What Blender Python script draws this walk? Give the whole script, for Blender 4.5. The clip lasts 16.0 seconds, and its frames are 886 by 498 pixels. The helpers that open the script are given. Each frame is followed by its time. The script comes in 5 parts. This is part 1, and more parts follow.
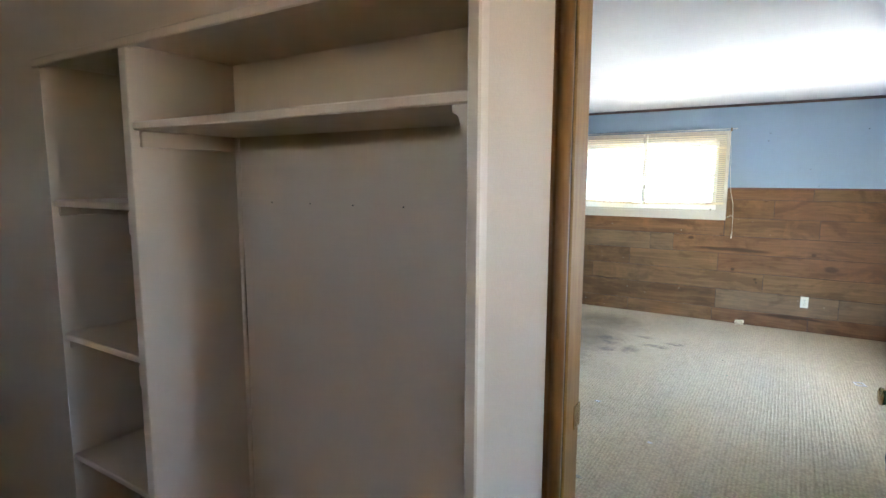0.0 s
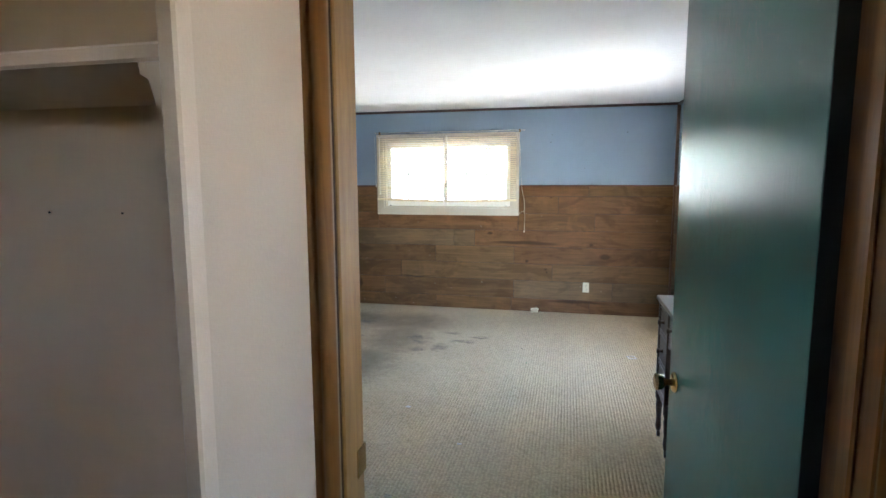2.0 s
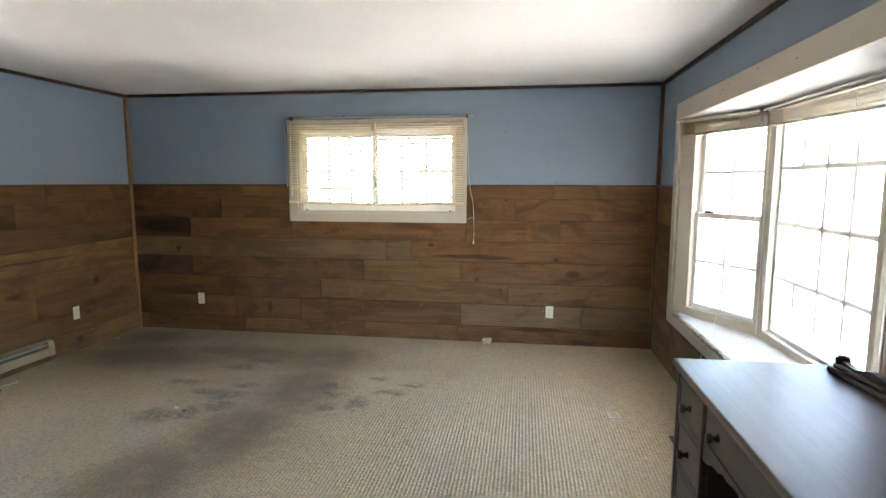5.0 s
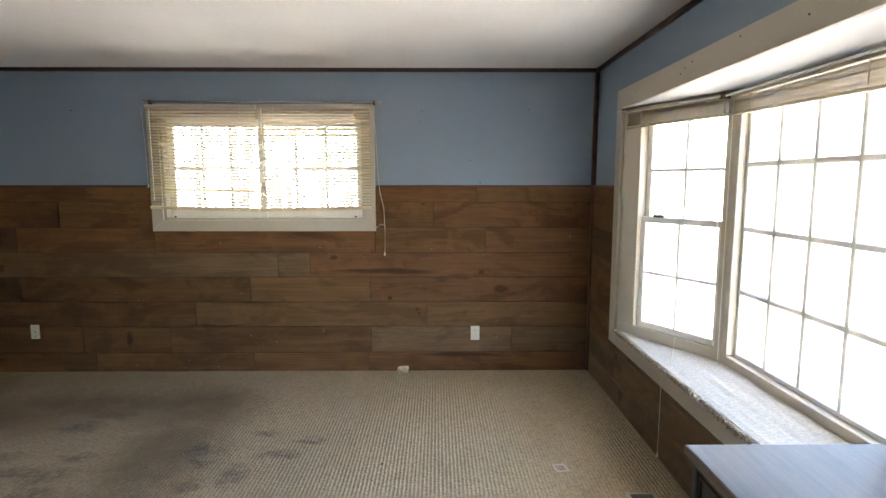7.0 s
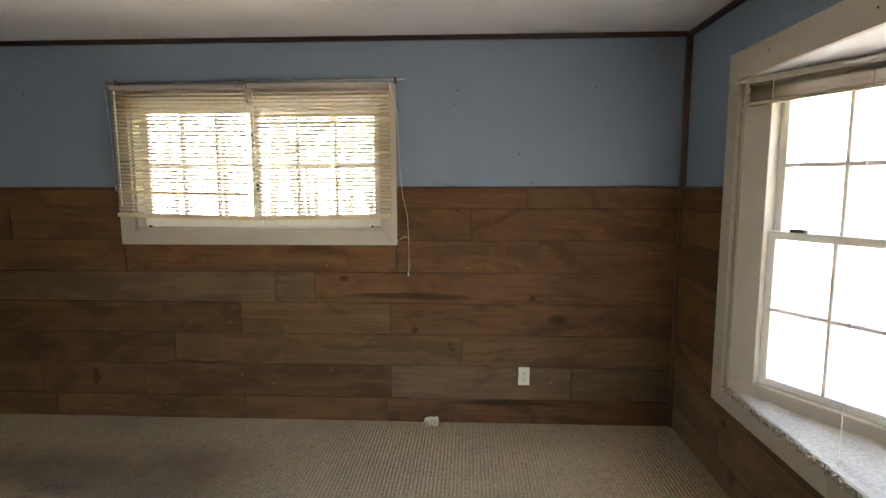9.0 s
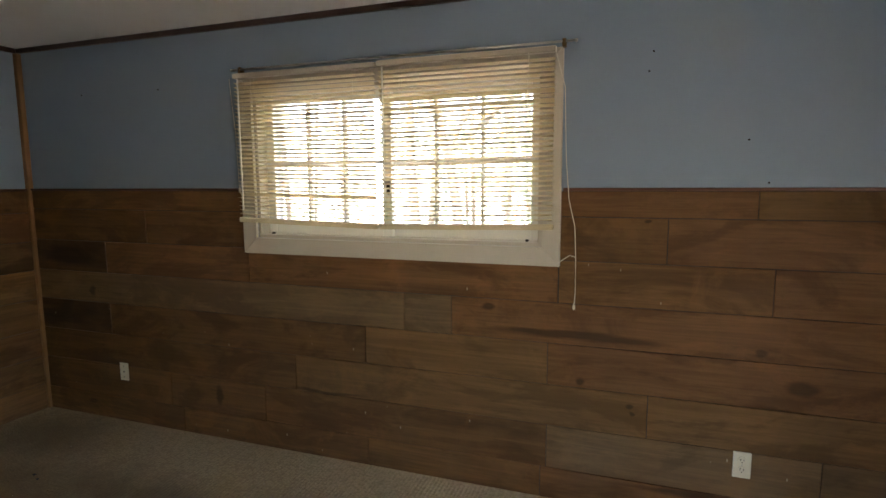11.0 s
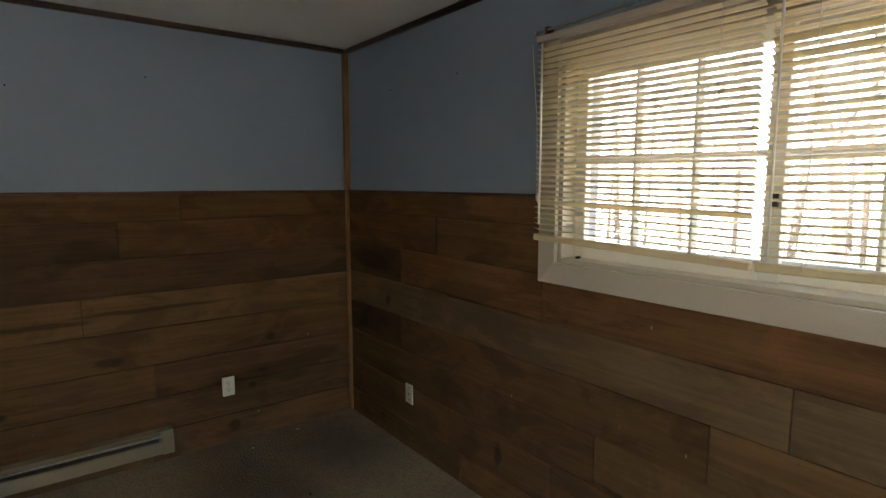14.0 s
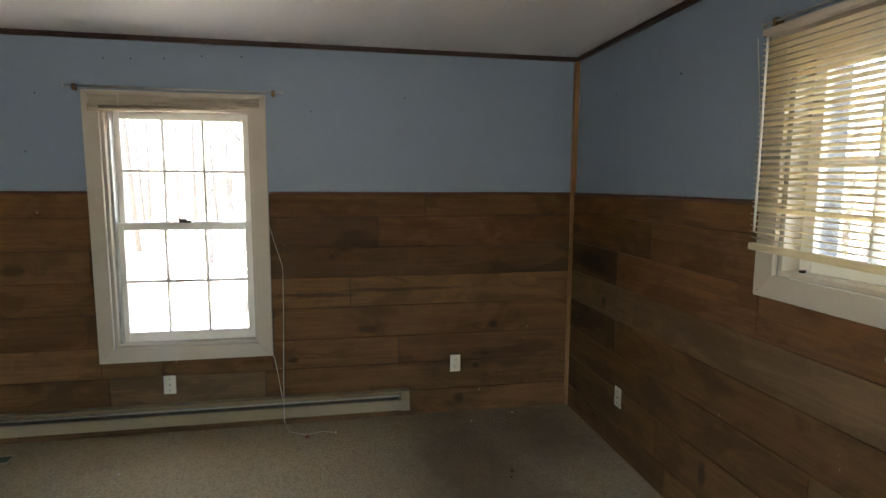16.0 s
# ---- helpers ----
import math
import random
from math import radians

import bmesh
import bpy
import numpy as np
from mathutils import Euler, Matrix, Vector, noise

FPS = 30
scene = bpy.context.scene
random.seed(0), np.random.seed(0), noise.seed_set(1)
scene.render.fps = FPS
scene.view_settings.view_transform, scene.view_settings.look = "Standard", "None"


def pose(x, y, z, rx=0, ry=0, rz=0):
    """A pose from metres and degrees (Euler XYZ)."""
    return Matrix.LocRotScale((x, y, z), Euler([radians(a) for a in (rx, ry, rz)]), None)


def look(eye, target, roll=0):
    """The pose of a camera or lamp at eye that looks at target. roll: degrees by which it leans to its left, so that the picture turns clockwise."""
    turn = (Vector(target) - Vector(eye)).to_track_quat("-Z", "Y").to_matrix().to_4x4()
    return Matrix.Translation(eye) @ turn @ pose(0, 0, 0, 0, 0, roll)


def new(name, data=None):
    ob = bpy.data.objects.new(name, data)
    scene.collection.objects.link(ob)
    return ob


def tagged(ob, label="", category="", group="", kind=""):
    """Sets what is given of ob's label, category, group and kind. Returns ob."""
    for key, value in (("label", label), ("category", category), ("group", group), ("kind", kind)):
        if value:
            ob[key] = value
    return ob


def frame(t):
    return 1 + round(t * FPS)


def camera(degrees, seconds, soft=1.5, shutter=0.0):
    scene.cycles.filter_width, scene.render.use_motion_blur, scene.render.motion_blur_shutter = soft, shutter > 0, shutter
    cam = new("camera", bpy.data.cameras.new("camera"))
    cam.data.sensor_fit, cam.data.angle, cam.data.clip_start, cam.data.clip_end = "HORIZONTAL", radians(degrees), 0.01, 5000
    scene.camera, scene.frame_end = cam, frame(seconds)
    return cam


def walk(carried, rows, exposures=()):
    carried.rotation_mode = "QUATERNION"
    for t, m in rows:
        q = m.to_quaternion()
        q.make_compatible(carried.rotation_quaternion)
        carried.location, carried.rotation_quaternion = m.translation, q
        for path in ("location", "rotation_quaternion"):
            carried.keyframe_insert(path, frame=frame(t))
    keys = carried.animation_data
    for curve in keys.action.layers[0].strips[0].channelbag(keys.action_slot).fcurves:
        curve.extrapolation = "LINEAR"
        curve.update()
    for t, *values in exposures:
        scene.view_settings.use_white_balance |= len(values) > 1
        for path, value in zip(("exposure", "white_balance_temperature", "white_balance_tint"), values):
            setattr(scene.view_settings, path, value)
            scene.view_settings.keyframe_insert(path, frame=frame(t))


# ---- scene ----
cam = camera(78.1, 16.0)
PATH = [
    (0, (-1.124, -6.613, 1.55), (-2.179, -4.933, 1.296), 0.2),
    (0.5, (-1.119, -6.607, 1.547), (-1.997, -4.827, 1.297), -0.1),
    (1, (-1.123, -6.59, 1.544), (-1.851, -4.745, 1.293), -0.1),
    (1.5, (-1.13, -6.531, 1.552), (-1.709, -4.633, 1.3), -0.1),
    (2, (-1.131, -6.33, 1.539), (-1.571, -4.396, 1.286), -0.2),
    (2.5, (-1.125, -6.053, 1.509), (-1.509, -4.106, 1.261), 0.0),
    (3, (-1.146, -5.841, 1.492), (-1.519, -3.892, 1.244), -0.0),
    (3.2, (-1.152, -5.748, 1.487), (-1.529, -3.799, 1.241), -0.1),
    (5.3, (-1.154, -4.892, 1.498), (-1.393, -2.921, 1.256), 0.2),
    (5.5, (-1.169, -4.818, 1.497), (-1.353, -2.841, 1.258), 0.2),
    (6, (-1.23, -4.639, 1.499), (-1.272, -2.654, 1.26), 0.3),
    (6.5, (-1.242, -4.464, 1.491), (-1.222, -2.479, 1.248), 0.1),
    (7, (-1.202, -4.214, 1.49), (-1.181, -2.228, 1.249), -0.0),
    (7.5, (-1.195, -3.993, 1.481), (-1.172, -2.008, 1.238), -0.1),
    (8, (-1.171, -3.735, 1.485), (-1.176, -1.75, 1.243), 0.0),
    (8.2, (-1.198, -3.641, 1.488), (-1.199, -1.656, 1.247), 0.0),
    (10.3, (-1.283, -2.7, 1.494), (-1.734, -0.766, 1.252), -0.3),
    (10.5, (-1.306, -2.624, 1.501), (-1.812, -0.704, 1.257), -0.3),
    (11, (-1.367, -2.468, 1.499), (-2.024, -0.595, 1.256), -0.3),
    (11.5, (-1.441, -2.272, 1.491), (-2.259, -0.462, 1.256), -0.3),
    (12, (-1.522, -2.117, 1.489), (-2.505, -0.391, 1.253), -0.3),
    (12.5, (-1.638, -1.964, 1.487), (-2.78, -0.34, 1.245), -0.3),
    (13, (-1.756, -1.843, 1.498), (-3.047, -0.335, 1.258), -0.3),
    (13.5, (-1.829, -1.762, 1.504), (-3.257, -0.382, 1.27), -0.1),
    (14, (-1.868, -1.648, 1.516), (-3.451, -0.449, 1.275), -0.0),
    (14.5, (-1.858, -1.576, 1.504), (-3.574, -0.575, 1.271), 0.1),
    (15, (-1.836, -1.568, 1.505), (-3.648, -0.755, 1.269), 0.2),
    (15.5, (-1.739, -1.542, 1.506), (-3.636, -0.951, 1.272), 0.3),
    (16, (-1.62, -1.532, 1.525), (-3.571, -1.164, 1.287), 0.3),
]
walk(cam, [(t, look(eye, target, roll)) for t, eye, target, roll in PATH],
     [(0.0, 6.45, 5550, 13), (1.8, 6.1, 5650, 14), (3.0, 5.95, 5800, 14), (5.3, 5.6, 6450, 17), (8.2, 5.05, 6700, 19), (10.3, 4.78, 7250, 20), (12.0, 4.55, 7250, 20), (13.5, 4.38, 7150, 19), (14.5, 4.58, 7000, 18), (16.0, 5.0, 6800, 17)])

# ---- world, sun ----
world = bpy.data.worlds.new("sky")
scene.world = world
world.use_nodes = True
wn = world.node_tree
sky = wn.nodes.new("ShaderNodeTexSky")
sky.sky_type = "NISHITA"
sky.sun_disc = False
sky.dust_density = 2.0
sky.sun_elevation = radians(58)
sky.sun_rotation = radians(180)
wn.links.new(sky.outputs[0], wn.nodes["Background"].inputs[0])
wn.nodes["Background"].inputs[1].default_value = 0.15
sun = new("sun", bpy.data.lights.new("sun", "SUN"))
sun.data.energy, sun.data.angle, sun.data.color = 4.0, radians(0.6), (1.0, 0.95, 0.88)
sun.matrix_world = look((0, -20, 32), (0, 0, 0))


# ---- materials ----
def N(m, kind, **kw):
    n = m.node_tree.nodes.new("ShaderNode" + kind)
    for k, v in kw.items():
        if k in ("operation", "blend_type", "data_type", "wave_type", "bands_direction", "feature", "wave_profile", "interpolation_type", "distance"):
            setattr(n, k, v)
        else:
            n.inputs[k].default_value = v
    return n


def L(m, a, b):
    m.node_tree.links.new(a, b)


def base(name, rough=0.6, metal=0.0, spec=0.5):
    m = bpy.data.materials.new(name)
    m.use_nodes = True
    p = m.node_tree.nodes["Principled BSDF"]
    p.inputs["Roughness"].default_value = rough
    p.inputs["Metallic"].default_value = metal
    p.inputs["Specular IOR Level"].default_value = spec
    return m, p


def mixc(m, fac, a, b, blend="MIX"):
    """Colour mix of two sockets or colours."""
    n = m.node_tree.nodes.new("ShaderNodeMix")
    n.data_type, n.blend_type = "RGBA", blend
    for sock, v in ((n.inputs[0], fac), (n.inputs[6], a), (n.inputs[7], b)):
        if isinstance(v, bpy.types.NodeSocket):
            L(m, v, sock)
        elif isinstance(v, tuple):
            sock.default_value = (*v, 1)
        else:
            sock.default_value = v
    return n.outputs[2]


def math_(m, op, a, b=None, clamp=False):
    n = m.node_tree.nodes.new("ShaderNodeMath")
    n.operation, n.use_clamp = op, clamp
    for i, v in enumerate((a, b)):
        if v is None:
            continue
        if isinstance(v, bpy.types.NodeSocket):
            L(m, v, n.inputs[i])
        else:
            n.inputs[i].default_value = v
    return n.outputs[0]


def ramp(m, v, lo, hi):
    n = m.node_tree.nodes.new("ShaderNodeMapRange")
    n.interpolation_type = "SMOOTHSTEP"
    L(m, v, n.inputs[0])
    n.inputs[1].default_value, n.inputs[2].default_value = lo, hi
    return n.outputs[0]


def coords(m, scale=(1, 1, 1), spread=0.0):
    """World place, stretched, moved by a random amount for each object."""
    g = m.node_tree.nodes.new("ShaderNodeNewGeometry")
    out = g.outputs["Position"]
    if spread:
        o = m.node_tree.nodes.new("ShaderNodeObjectInfo")
        a = m.node_tree.nodes.new("ShaderNodeVectorMath")
        a.operation = "MULTIPLY_ADD"
        L(m, o.outputs["Random"], a.inputs[0])
        a.inputs[1].default_value = (spread, spread * 0.7, spread * 1.3)
        L(m, out, a.inputs[2])
        out = a.outputs[0]
    s = m.node_tree.nodes.new("ShaderNodeVectorMath")
    s.operation = "MULTIPLY"
    L(m, out, s.inputs[0])
    s.inputs[1].default_value = scale
    return s.outputs[0]


def noise_(m, v, scale, detail=4, rough=0.55, dist=0.0):
    n = N(m, "TexNoise", Scale=scale, Detail=detail, Roughness=rough, Distortion=dist)
    L(m, v, n.inputs["Vector"])
    return n.outputs["Fac"]


def bump(m, p, h, strength, depth):
    n = N(m, "Bump", Strength=strength, Distance=depth)
    L(m, h, n.inputs["Height"])
    L(m, n.outputs[0], p.inputs["Normal"])


def paint(name, col, rough=0.5, dirt=0.12, grain=0.3, spec=0.5, stain=(0.35, 0.27, 0.18)):
    """Brushed household paint: faint blotches, scuffs and roller grain."""
    m, p = base(name, rough, spec=spec)
    v = coords(m, spread=7)
    blot = noise_(m, v, 1.3, 5)
    fine = noise_(m, v, 14, 6, 0.7)
    c = mixc(m, math_(m, "MULTIPLY", ramp(m, blot, 0.35, 0.75), dirt), col, stain)
    c = mixc(m, math_(m, "MULTIPLY", ramp(m, fine, 0.55, 0.8), dirt * 0.8), c, stain)
    L(m, c, p.inputs["Base Color"])
    L(m, math_(m, "MULTIPLY_ADD", fine, 0.25), p.inputs["Roughness"])
    r = p.inputs["Roughness"].links[0].from_node
    r.inputs[1].default_value, r.inputs[2].default_value = 0.25, rough - 0.12
    bump(m, p, noise_(m, v, 180, 3), grain, 0.0012)
    return m


def wood(name, light, dark, axis, rough=0.6, knots=True, fine=1.0, spread=9.0, grey=None, marks=(), spec=0.35):
    """Sawn board with grain along the axis (0 x, 1 y, 2 z), dark heart streaks and knots."""
    m, p = base(name, rough, spec=spec)
    def st(along, across):
        s = [across] * 3
        s[axis] = along
        return tuple(s)
    v = coords(m, st(1.0, 1.0), spread)
    grain = noise_(m, coords(m, st(2.2, 60 * fine), spread), 1.0, 5, 0.65, 0.6)
    band = noise_(m, coords(m, st(0.8, 9 * fine), spread), 1.0, 3, 0.5, 1.2)
    heart = noise_(m, coords(m, st(0.55, 5.0), spread), 1.0, 2, 0.5, 0.4)
    blot = noise_(m, v, 5.0, 4)
    c = mixc(m, ramp(m, grain, 0.3, 0.7), light, tuple(a * 0.35 + b * 0.65 for a, b in zip(light, dark)))
    c = mixc(m, math_(m, "MULTIPLY", ramp(m, band, 0.38, 0.68), 0.42), c, dark)
    c = mixc(m, math_(m, "MULTIPLY", ramp(m, heart, 0.56, 0.70), 0.44), c, tuple(a * 0.5 for a in dark))
    c = mixc(m, math_(m, "MULTIPLY", ramp(m, blot, 0.45, 0.8), 0.35), c, grey or tuple(a * 1.25 for a in light))
    speck = noise_(m, coords(m, st(7, 26), spread), 1.0, 4, 0.75)
    c = mixc(m, math_(m, "MULTIPLY", ramp(m, speck, 0.52, 0.78), 0.4), c, tuple(a * 0.55 for a in dark))
    if knots:
        vo = N(m, "TexVoronoi", Scale=1.0, Randomness=1.0)
        L(m, coords(m, st(2.0, 4.4), spread), vo.inputs["Vector"])
        sep = m.node_tree.nodes.new("ShaderNodeSeparateColor")
        L(m, vo.outputs["Color"], sep.inputs[0])
        wob = math_(m, "MULTIPLY_ADD", blot, 0.12)
        L(m, vo.outputs["Distance"], wob.node.inputs[2])
        rare = math_(m, "GREATER_THAN", sep.outputs[0], 0.76)
        halo = math_(m, "MULTIPLY", math_(m, "SUBTRACT", 1.0, ramp(m, wob, 0.10, 0.42)), rare)
        c = mixc(m, math_(m, "MULTIPLY", halo, 0.55), c, dark)
        hit = math_(m, "MULTIPLY", math_(m, "SUBTRACT", 1.0, ramp(m, wob, 0.085, 0.15)), rare)
        c = mixc(m, math_(m, "MULTIPLY", hit, 0.85), c, tuple(a * 0.22 for a in dark))
    if marks:
        # stain patches, pale dust smears and small scratches
        stain = noise_(m, coords(m, st(1.5, 4.0), spread), 1.0, 6, 0.62, 0.8)
        c = mixc(m, math_(m, "MULTIPLY", ramp(m, stain, 0.48, 0.58), 0.62), c, tuple(a * 0.8 for a in dark))
        dust = noise_(m, coords(m, st(2.6, 3.4), spread), 1.0, 6, 0.7, 0.5)
        c = mixc(m, math_(m, "MULTIPLY", ramp(m, dust, 0.52, 0.68), 0.42), c, tuple(a * b for a, b in zip(light, (1.3, 1.2, 1.12))))
        sv = N(m, "TexVoronoi", Scale=1.0, Randomness=1.0)
        L(m, coords(m, st(16, 7), spread), sv.inputs["Vector"])
        sp = m.node_tree.nodes.new("ShaderNodeSeparateColor")
        L(m, sv.outputs["Color"], sp.inputs[0])
        fl = math_(m, "MULTIPLY", math_(m, "SUBTRACT", 1.0, ramp(m, sv.outputs["Distance"], 0.035, 0.075)), math_(m, "GREATER_THAN", sp.outputs[1], 0.78))
        c = mixc(m, math_(m, "MULTIPLY", fl, 0.6), c, (0.42, 0.36, 0.27))
        g = m.node_tree.nodes.new("ShaderNodeNewGeometry").outputs["Position"]
        wv = m.node_tree.nodes.new("ShaderNodeVectorMath")
        wv.operation = "MULTIPLY_ADD"
        nz = N(m, "TexNoise", Scale=14.0, Detail=3.0)
        L(m, coords(m, st(0.3, 1.0)), nz.inputs["Vector"])
        L(m, nz.outputs["Color"], wv.inputs[0])
        wv.inputs[1].default_value = (0.07, 0.07, 0.05)
        L(m, g, wv.inputs[2])
        out = None
        for u, z, ru, rz in marks:
            s = m.node_tree.nodes.new("ShaderNodeVectorMath")
            s.operation = "SUBTRACT"
            L(m, wv.outputs[0], s.inputs[0])
            at = [0.035, 0.035, z + 0.025]
            at[axis] += u
            s.inputs[1].default_value = at
            k = m.node_tree.nodes.new("ShaderNodeVectorMath")
            k.operation = "MULTIPLY"
            L(m, s.outputs[0], k.inputs[0])
            sc = [0.0, 0.0, 1 / rz]
            sc[axis] = 1 / ru
            k.inputs[1].default_value = sc
            d = m.node_tree.nodes.new("ShaderNodeVectorMath")
            d.operation = "LENGTH"
            L(m, k.outputs[0], d.inputs[0])
            h = math_(m, "SUBTRACT", 1.0, ramp(m, d.outputs["Value"], 0.5, 1.2))
            out = h if out is None else math_(m, "MAXIMUM", out, h)
        c = mixc(m, math_(m, "MULTIPLY", out, 0.72), c, tuple(a * 0.35 for a in dark))
    o = m.node_tree.nodes.new("ShaderNodeObjectInfo")
    hv = N(m, "HueSaturation")
    L(m, c, hv.inputs["Color"])
    L(m, math_(m, "MULTIPLY_ADD", o.outputs["Random"], 0.3), hv.inputs["Value"])
    hv.inputs["Value"].links[0].from_node.inputs[2].default_value = 0.87
    L(m, hv.outputs[0], p.inputs["Base Color"])
    bump(m, p, grain, 0.35, 0.002)
    return m


def plain(name, col, rough=0.5, metal=0.0, vary=0.15, scale=30, spec=0.5):
    m, p = base(name, rough, metal, spec)
    f = noise_(m, coords(m, spread=3), scale, 5, 0.6)
    L(m, mixc(m, math_(m, "MULTIPLY", f, vary * 2), col, tuple(a * 0.45 for a in col)), p.inputs["Base Color"])
    bump(m, p, f, 0.08, 0.002)
    return m


def carpet_material():
    """Beige loop-pile carpet in ribs, soiled along the walked strip, with dark spills and painted-in shade to the
    north-west.
    """
    m, p = base("carpet_loop", 0.95, spec=0.1)
    v = coords(m)
    warp = m.node_tree.nodes.new("ShaderNodeVectorMath")
    warp.operation = "MULTIPLY_ADD"
    nz = N(m, "TexNoise", Scale=9.0, Detail=3.0)
    L(m, v, nz.inputs["Vector"])
    L(m, nz.outputs["Color"], warp.inputs[0])
    warp.inputs[1].default_value = (0.22, 0.22, 0)
    L(m, v, warp.inputs[2])
    def blob(x, y, rx, ry, soft):
        s = m.node_tree.nodes.new("ShaderNodeVectorMath")
        s.operation = "SUBTRACT"
        L(m, warp.outputs[0], s.inputs[0])
        s.inputs[1].default_value = (x + 0.11, y + 0.11, 0)
        k = m.node_tree.nodes.new("ShaderNodeVectorMath")
        k.operation = "MULTIPLY"
        L(m, s.outputs[0], k.inputs[0])
        k.inputs[1].default_value = (1 / rx, 1 / ry, 0)
        d = m.node_tree.nodes.new("ShaderNodeVectorMath")
        d.operation = "LENGTH"
        L(m, k.outputs[0], d.inputs[0])
        return math_(m, "SUBTRACT", 1.0, ramp(m, d.outputs["Value"], 1 - soft, 1 + soft))
    def spread_of(rows, soft):
        out = None
        for r in rows:
            b = blob(*r, soft)
            out = b if out is None else math_(m, "MAXIMUM", out, b)
        return out
    # broad dimming towards the north-west, light falloff put into the carpet colour
    west_shade = spread_of([(-3.9, -0.9, 1.7, 1.15)], 0.9)
    spills = spread_of([(-3.27, -0.84, 0.12, 0.07), (-3.22, -1.56, 0.13, 0.10), (-3.17, -1.74, 0.10, 0.08), (-2.54, -1.29, 0.08, 0.07), (-2.25, -1.56, 0.07, 0.10),
                        (-2.23, -1.07, 0.07, 0.05), (-2.44, -1.65, 0.06, 0.05), (-3.37, -1.53, 0.14, 0.05), (-3.40, -1.0, 0.12, 0.07), (-2.07, -1.34, 0.10, 0.05),
                        (-3.50, -1.96, 0.12, 0.09), (-2.48, -1.42, 0.07, 0.04), (-1.95, -1.19, 0.09, 0.03), (-3.65, -1.37, 0.14, 0.05), (-3.16, -1.36, 0.08, 0.05), (-3.3, -1.88, 0.09, 0.07)], 0.7)
    # soil of the walked strip, plus corner shade painted as brown blobs
    soil_and_shade = spread_of([(-4.35, -0.85, 0.85, 0.30), (-3.5, -0.66, 0.7, 0.20), (-2.78, -0.72, 0.38, 0.34), (-2.72, -1.35, 0.26, 0.55), (-2.84, -2.1, 0.27, 0.45), (-3.05, -2.65, 0.3, 0.4), (-4.7, -0.35, 0.4, 0.35)], 0.7)
    wide = noise_(m, v, 1.1, 5, 0.6)
    tuft = ramp(m, noise_(m, v, 110, 4, 0.65), 0.25, 0.75)
    c = mixc(m, tuft, (0.60, 0.475, 0.29), (0.44, 0.33, 0.19))
    c = mixc(m, math_(m, "MULTIPLY", ramp(m, wide, 0.42, 0.75), 0.3), c, (0.25, 0.195, 0.13))
    c = mixc(m, math_(m, "MULTIPLY", west_shade, 0.55), c, (0.24, 0.175, 0.105))
    c = mixc(m, math_(m, "MULTIPLY", math_(m, "MULTIPLY", soil_and_shade, ramp(m, noise_(m, v, 5, 5, 0.6), -0.2, 0.6)), 0.74), c, (0.13, 0.091, 0.05))
    c = mixc(m, math_(m, "MULTIPLY", math_(m, "MULTIPLY", spills, ramp(m, noise_(m, v, 30, 6, 0.75), 0.22, 0.75)), 0.85), c, (0.06, 0.055, 0.052))
    vo = N(m, "TexVoronoi", Scale=1.0, Randomness=0.85)
    L(m, coords(m, (50, 72, 1)), vo.inputs["Vector"])
    wx = N(m, "TexWave", Scale=15.7, Distortion=2.2, Detail=3.0)
    wx.inputs["Detail Scale"].default_value = 3.0
    L(m, v, wx.inputs["Vector"])
    loops = math_(m, "ADD", math_(m, "SUBTRACT", 0.9, vo.outputs["Distance"], True), math_(m, "MULTIPLY", wx.outputs["Fac"], 0.8))
    c = mixc(m, math_(m, "MULTIPLY", ramp(m, vo.outputs["Distance"], 0.3, 0.8), 0.28), c, (0.13, 0.095, 0.06))
    c = mixc(m, math_(m, "MULTIPLY", math_(m, "SUBTRACT", 1.0, wx.outputs["Fac"]), 0.12), c, (0.13, 0.095, 0.06))
    L(m, c, p.inputs["Base Color"])
    bump(m, p, math_(m, "ADD", loops, math_(m, "MULTIPLY", tuft, 0.5)), 0.9, 0.005)
    return m


def blind_material(name, col, through_=0.34):
    m = bpy.data.materials.new(name)
    m.use_nodes = True
    t = m.node_tree
    p = t.nodes["Principled BSDF"]
    f = noise_(m, coords(m, (1, 4, 4), 5), 9, 4)
    c = mixc(m, math_(m, "MULTIPLY", f, 0.5), col, tuple(a * b for a, b in zip(col, (0.86, 0.78, 0.6))))
    L(m, c, p.inputs["Base Color"])
    p.inputs["Roughness"].default_value = 0.4
    tr = t.nodes.new("ShaderNodeBsdfTranslucent")
    L(m, c, tr.inputs[0])
    mx = t.nodes.new("ShaderNodeMixShader")
    mx.inputs[0].default_value = through_
    L(m, p.outputs[0], mx.inputs[1])
    L(m, tr.outputs[0], mx.inputs[2])
    L(m, mx.outputs[0], t.nodes["Material Output"].inputs[0])
    return m


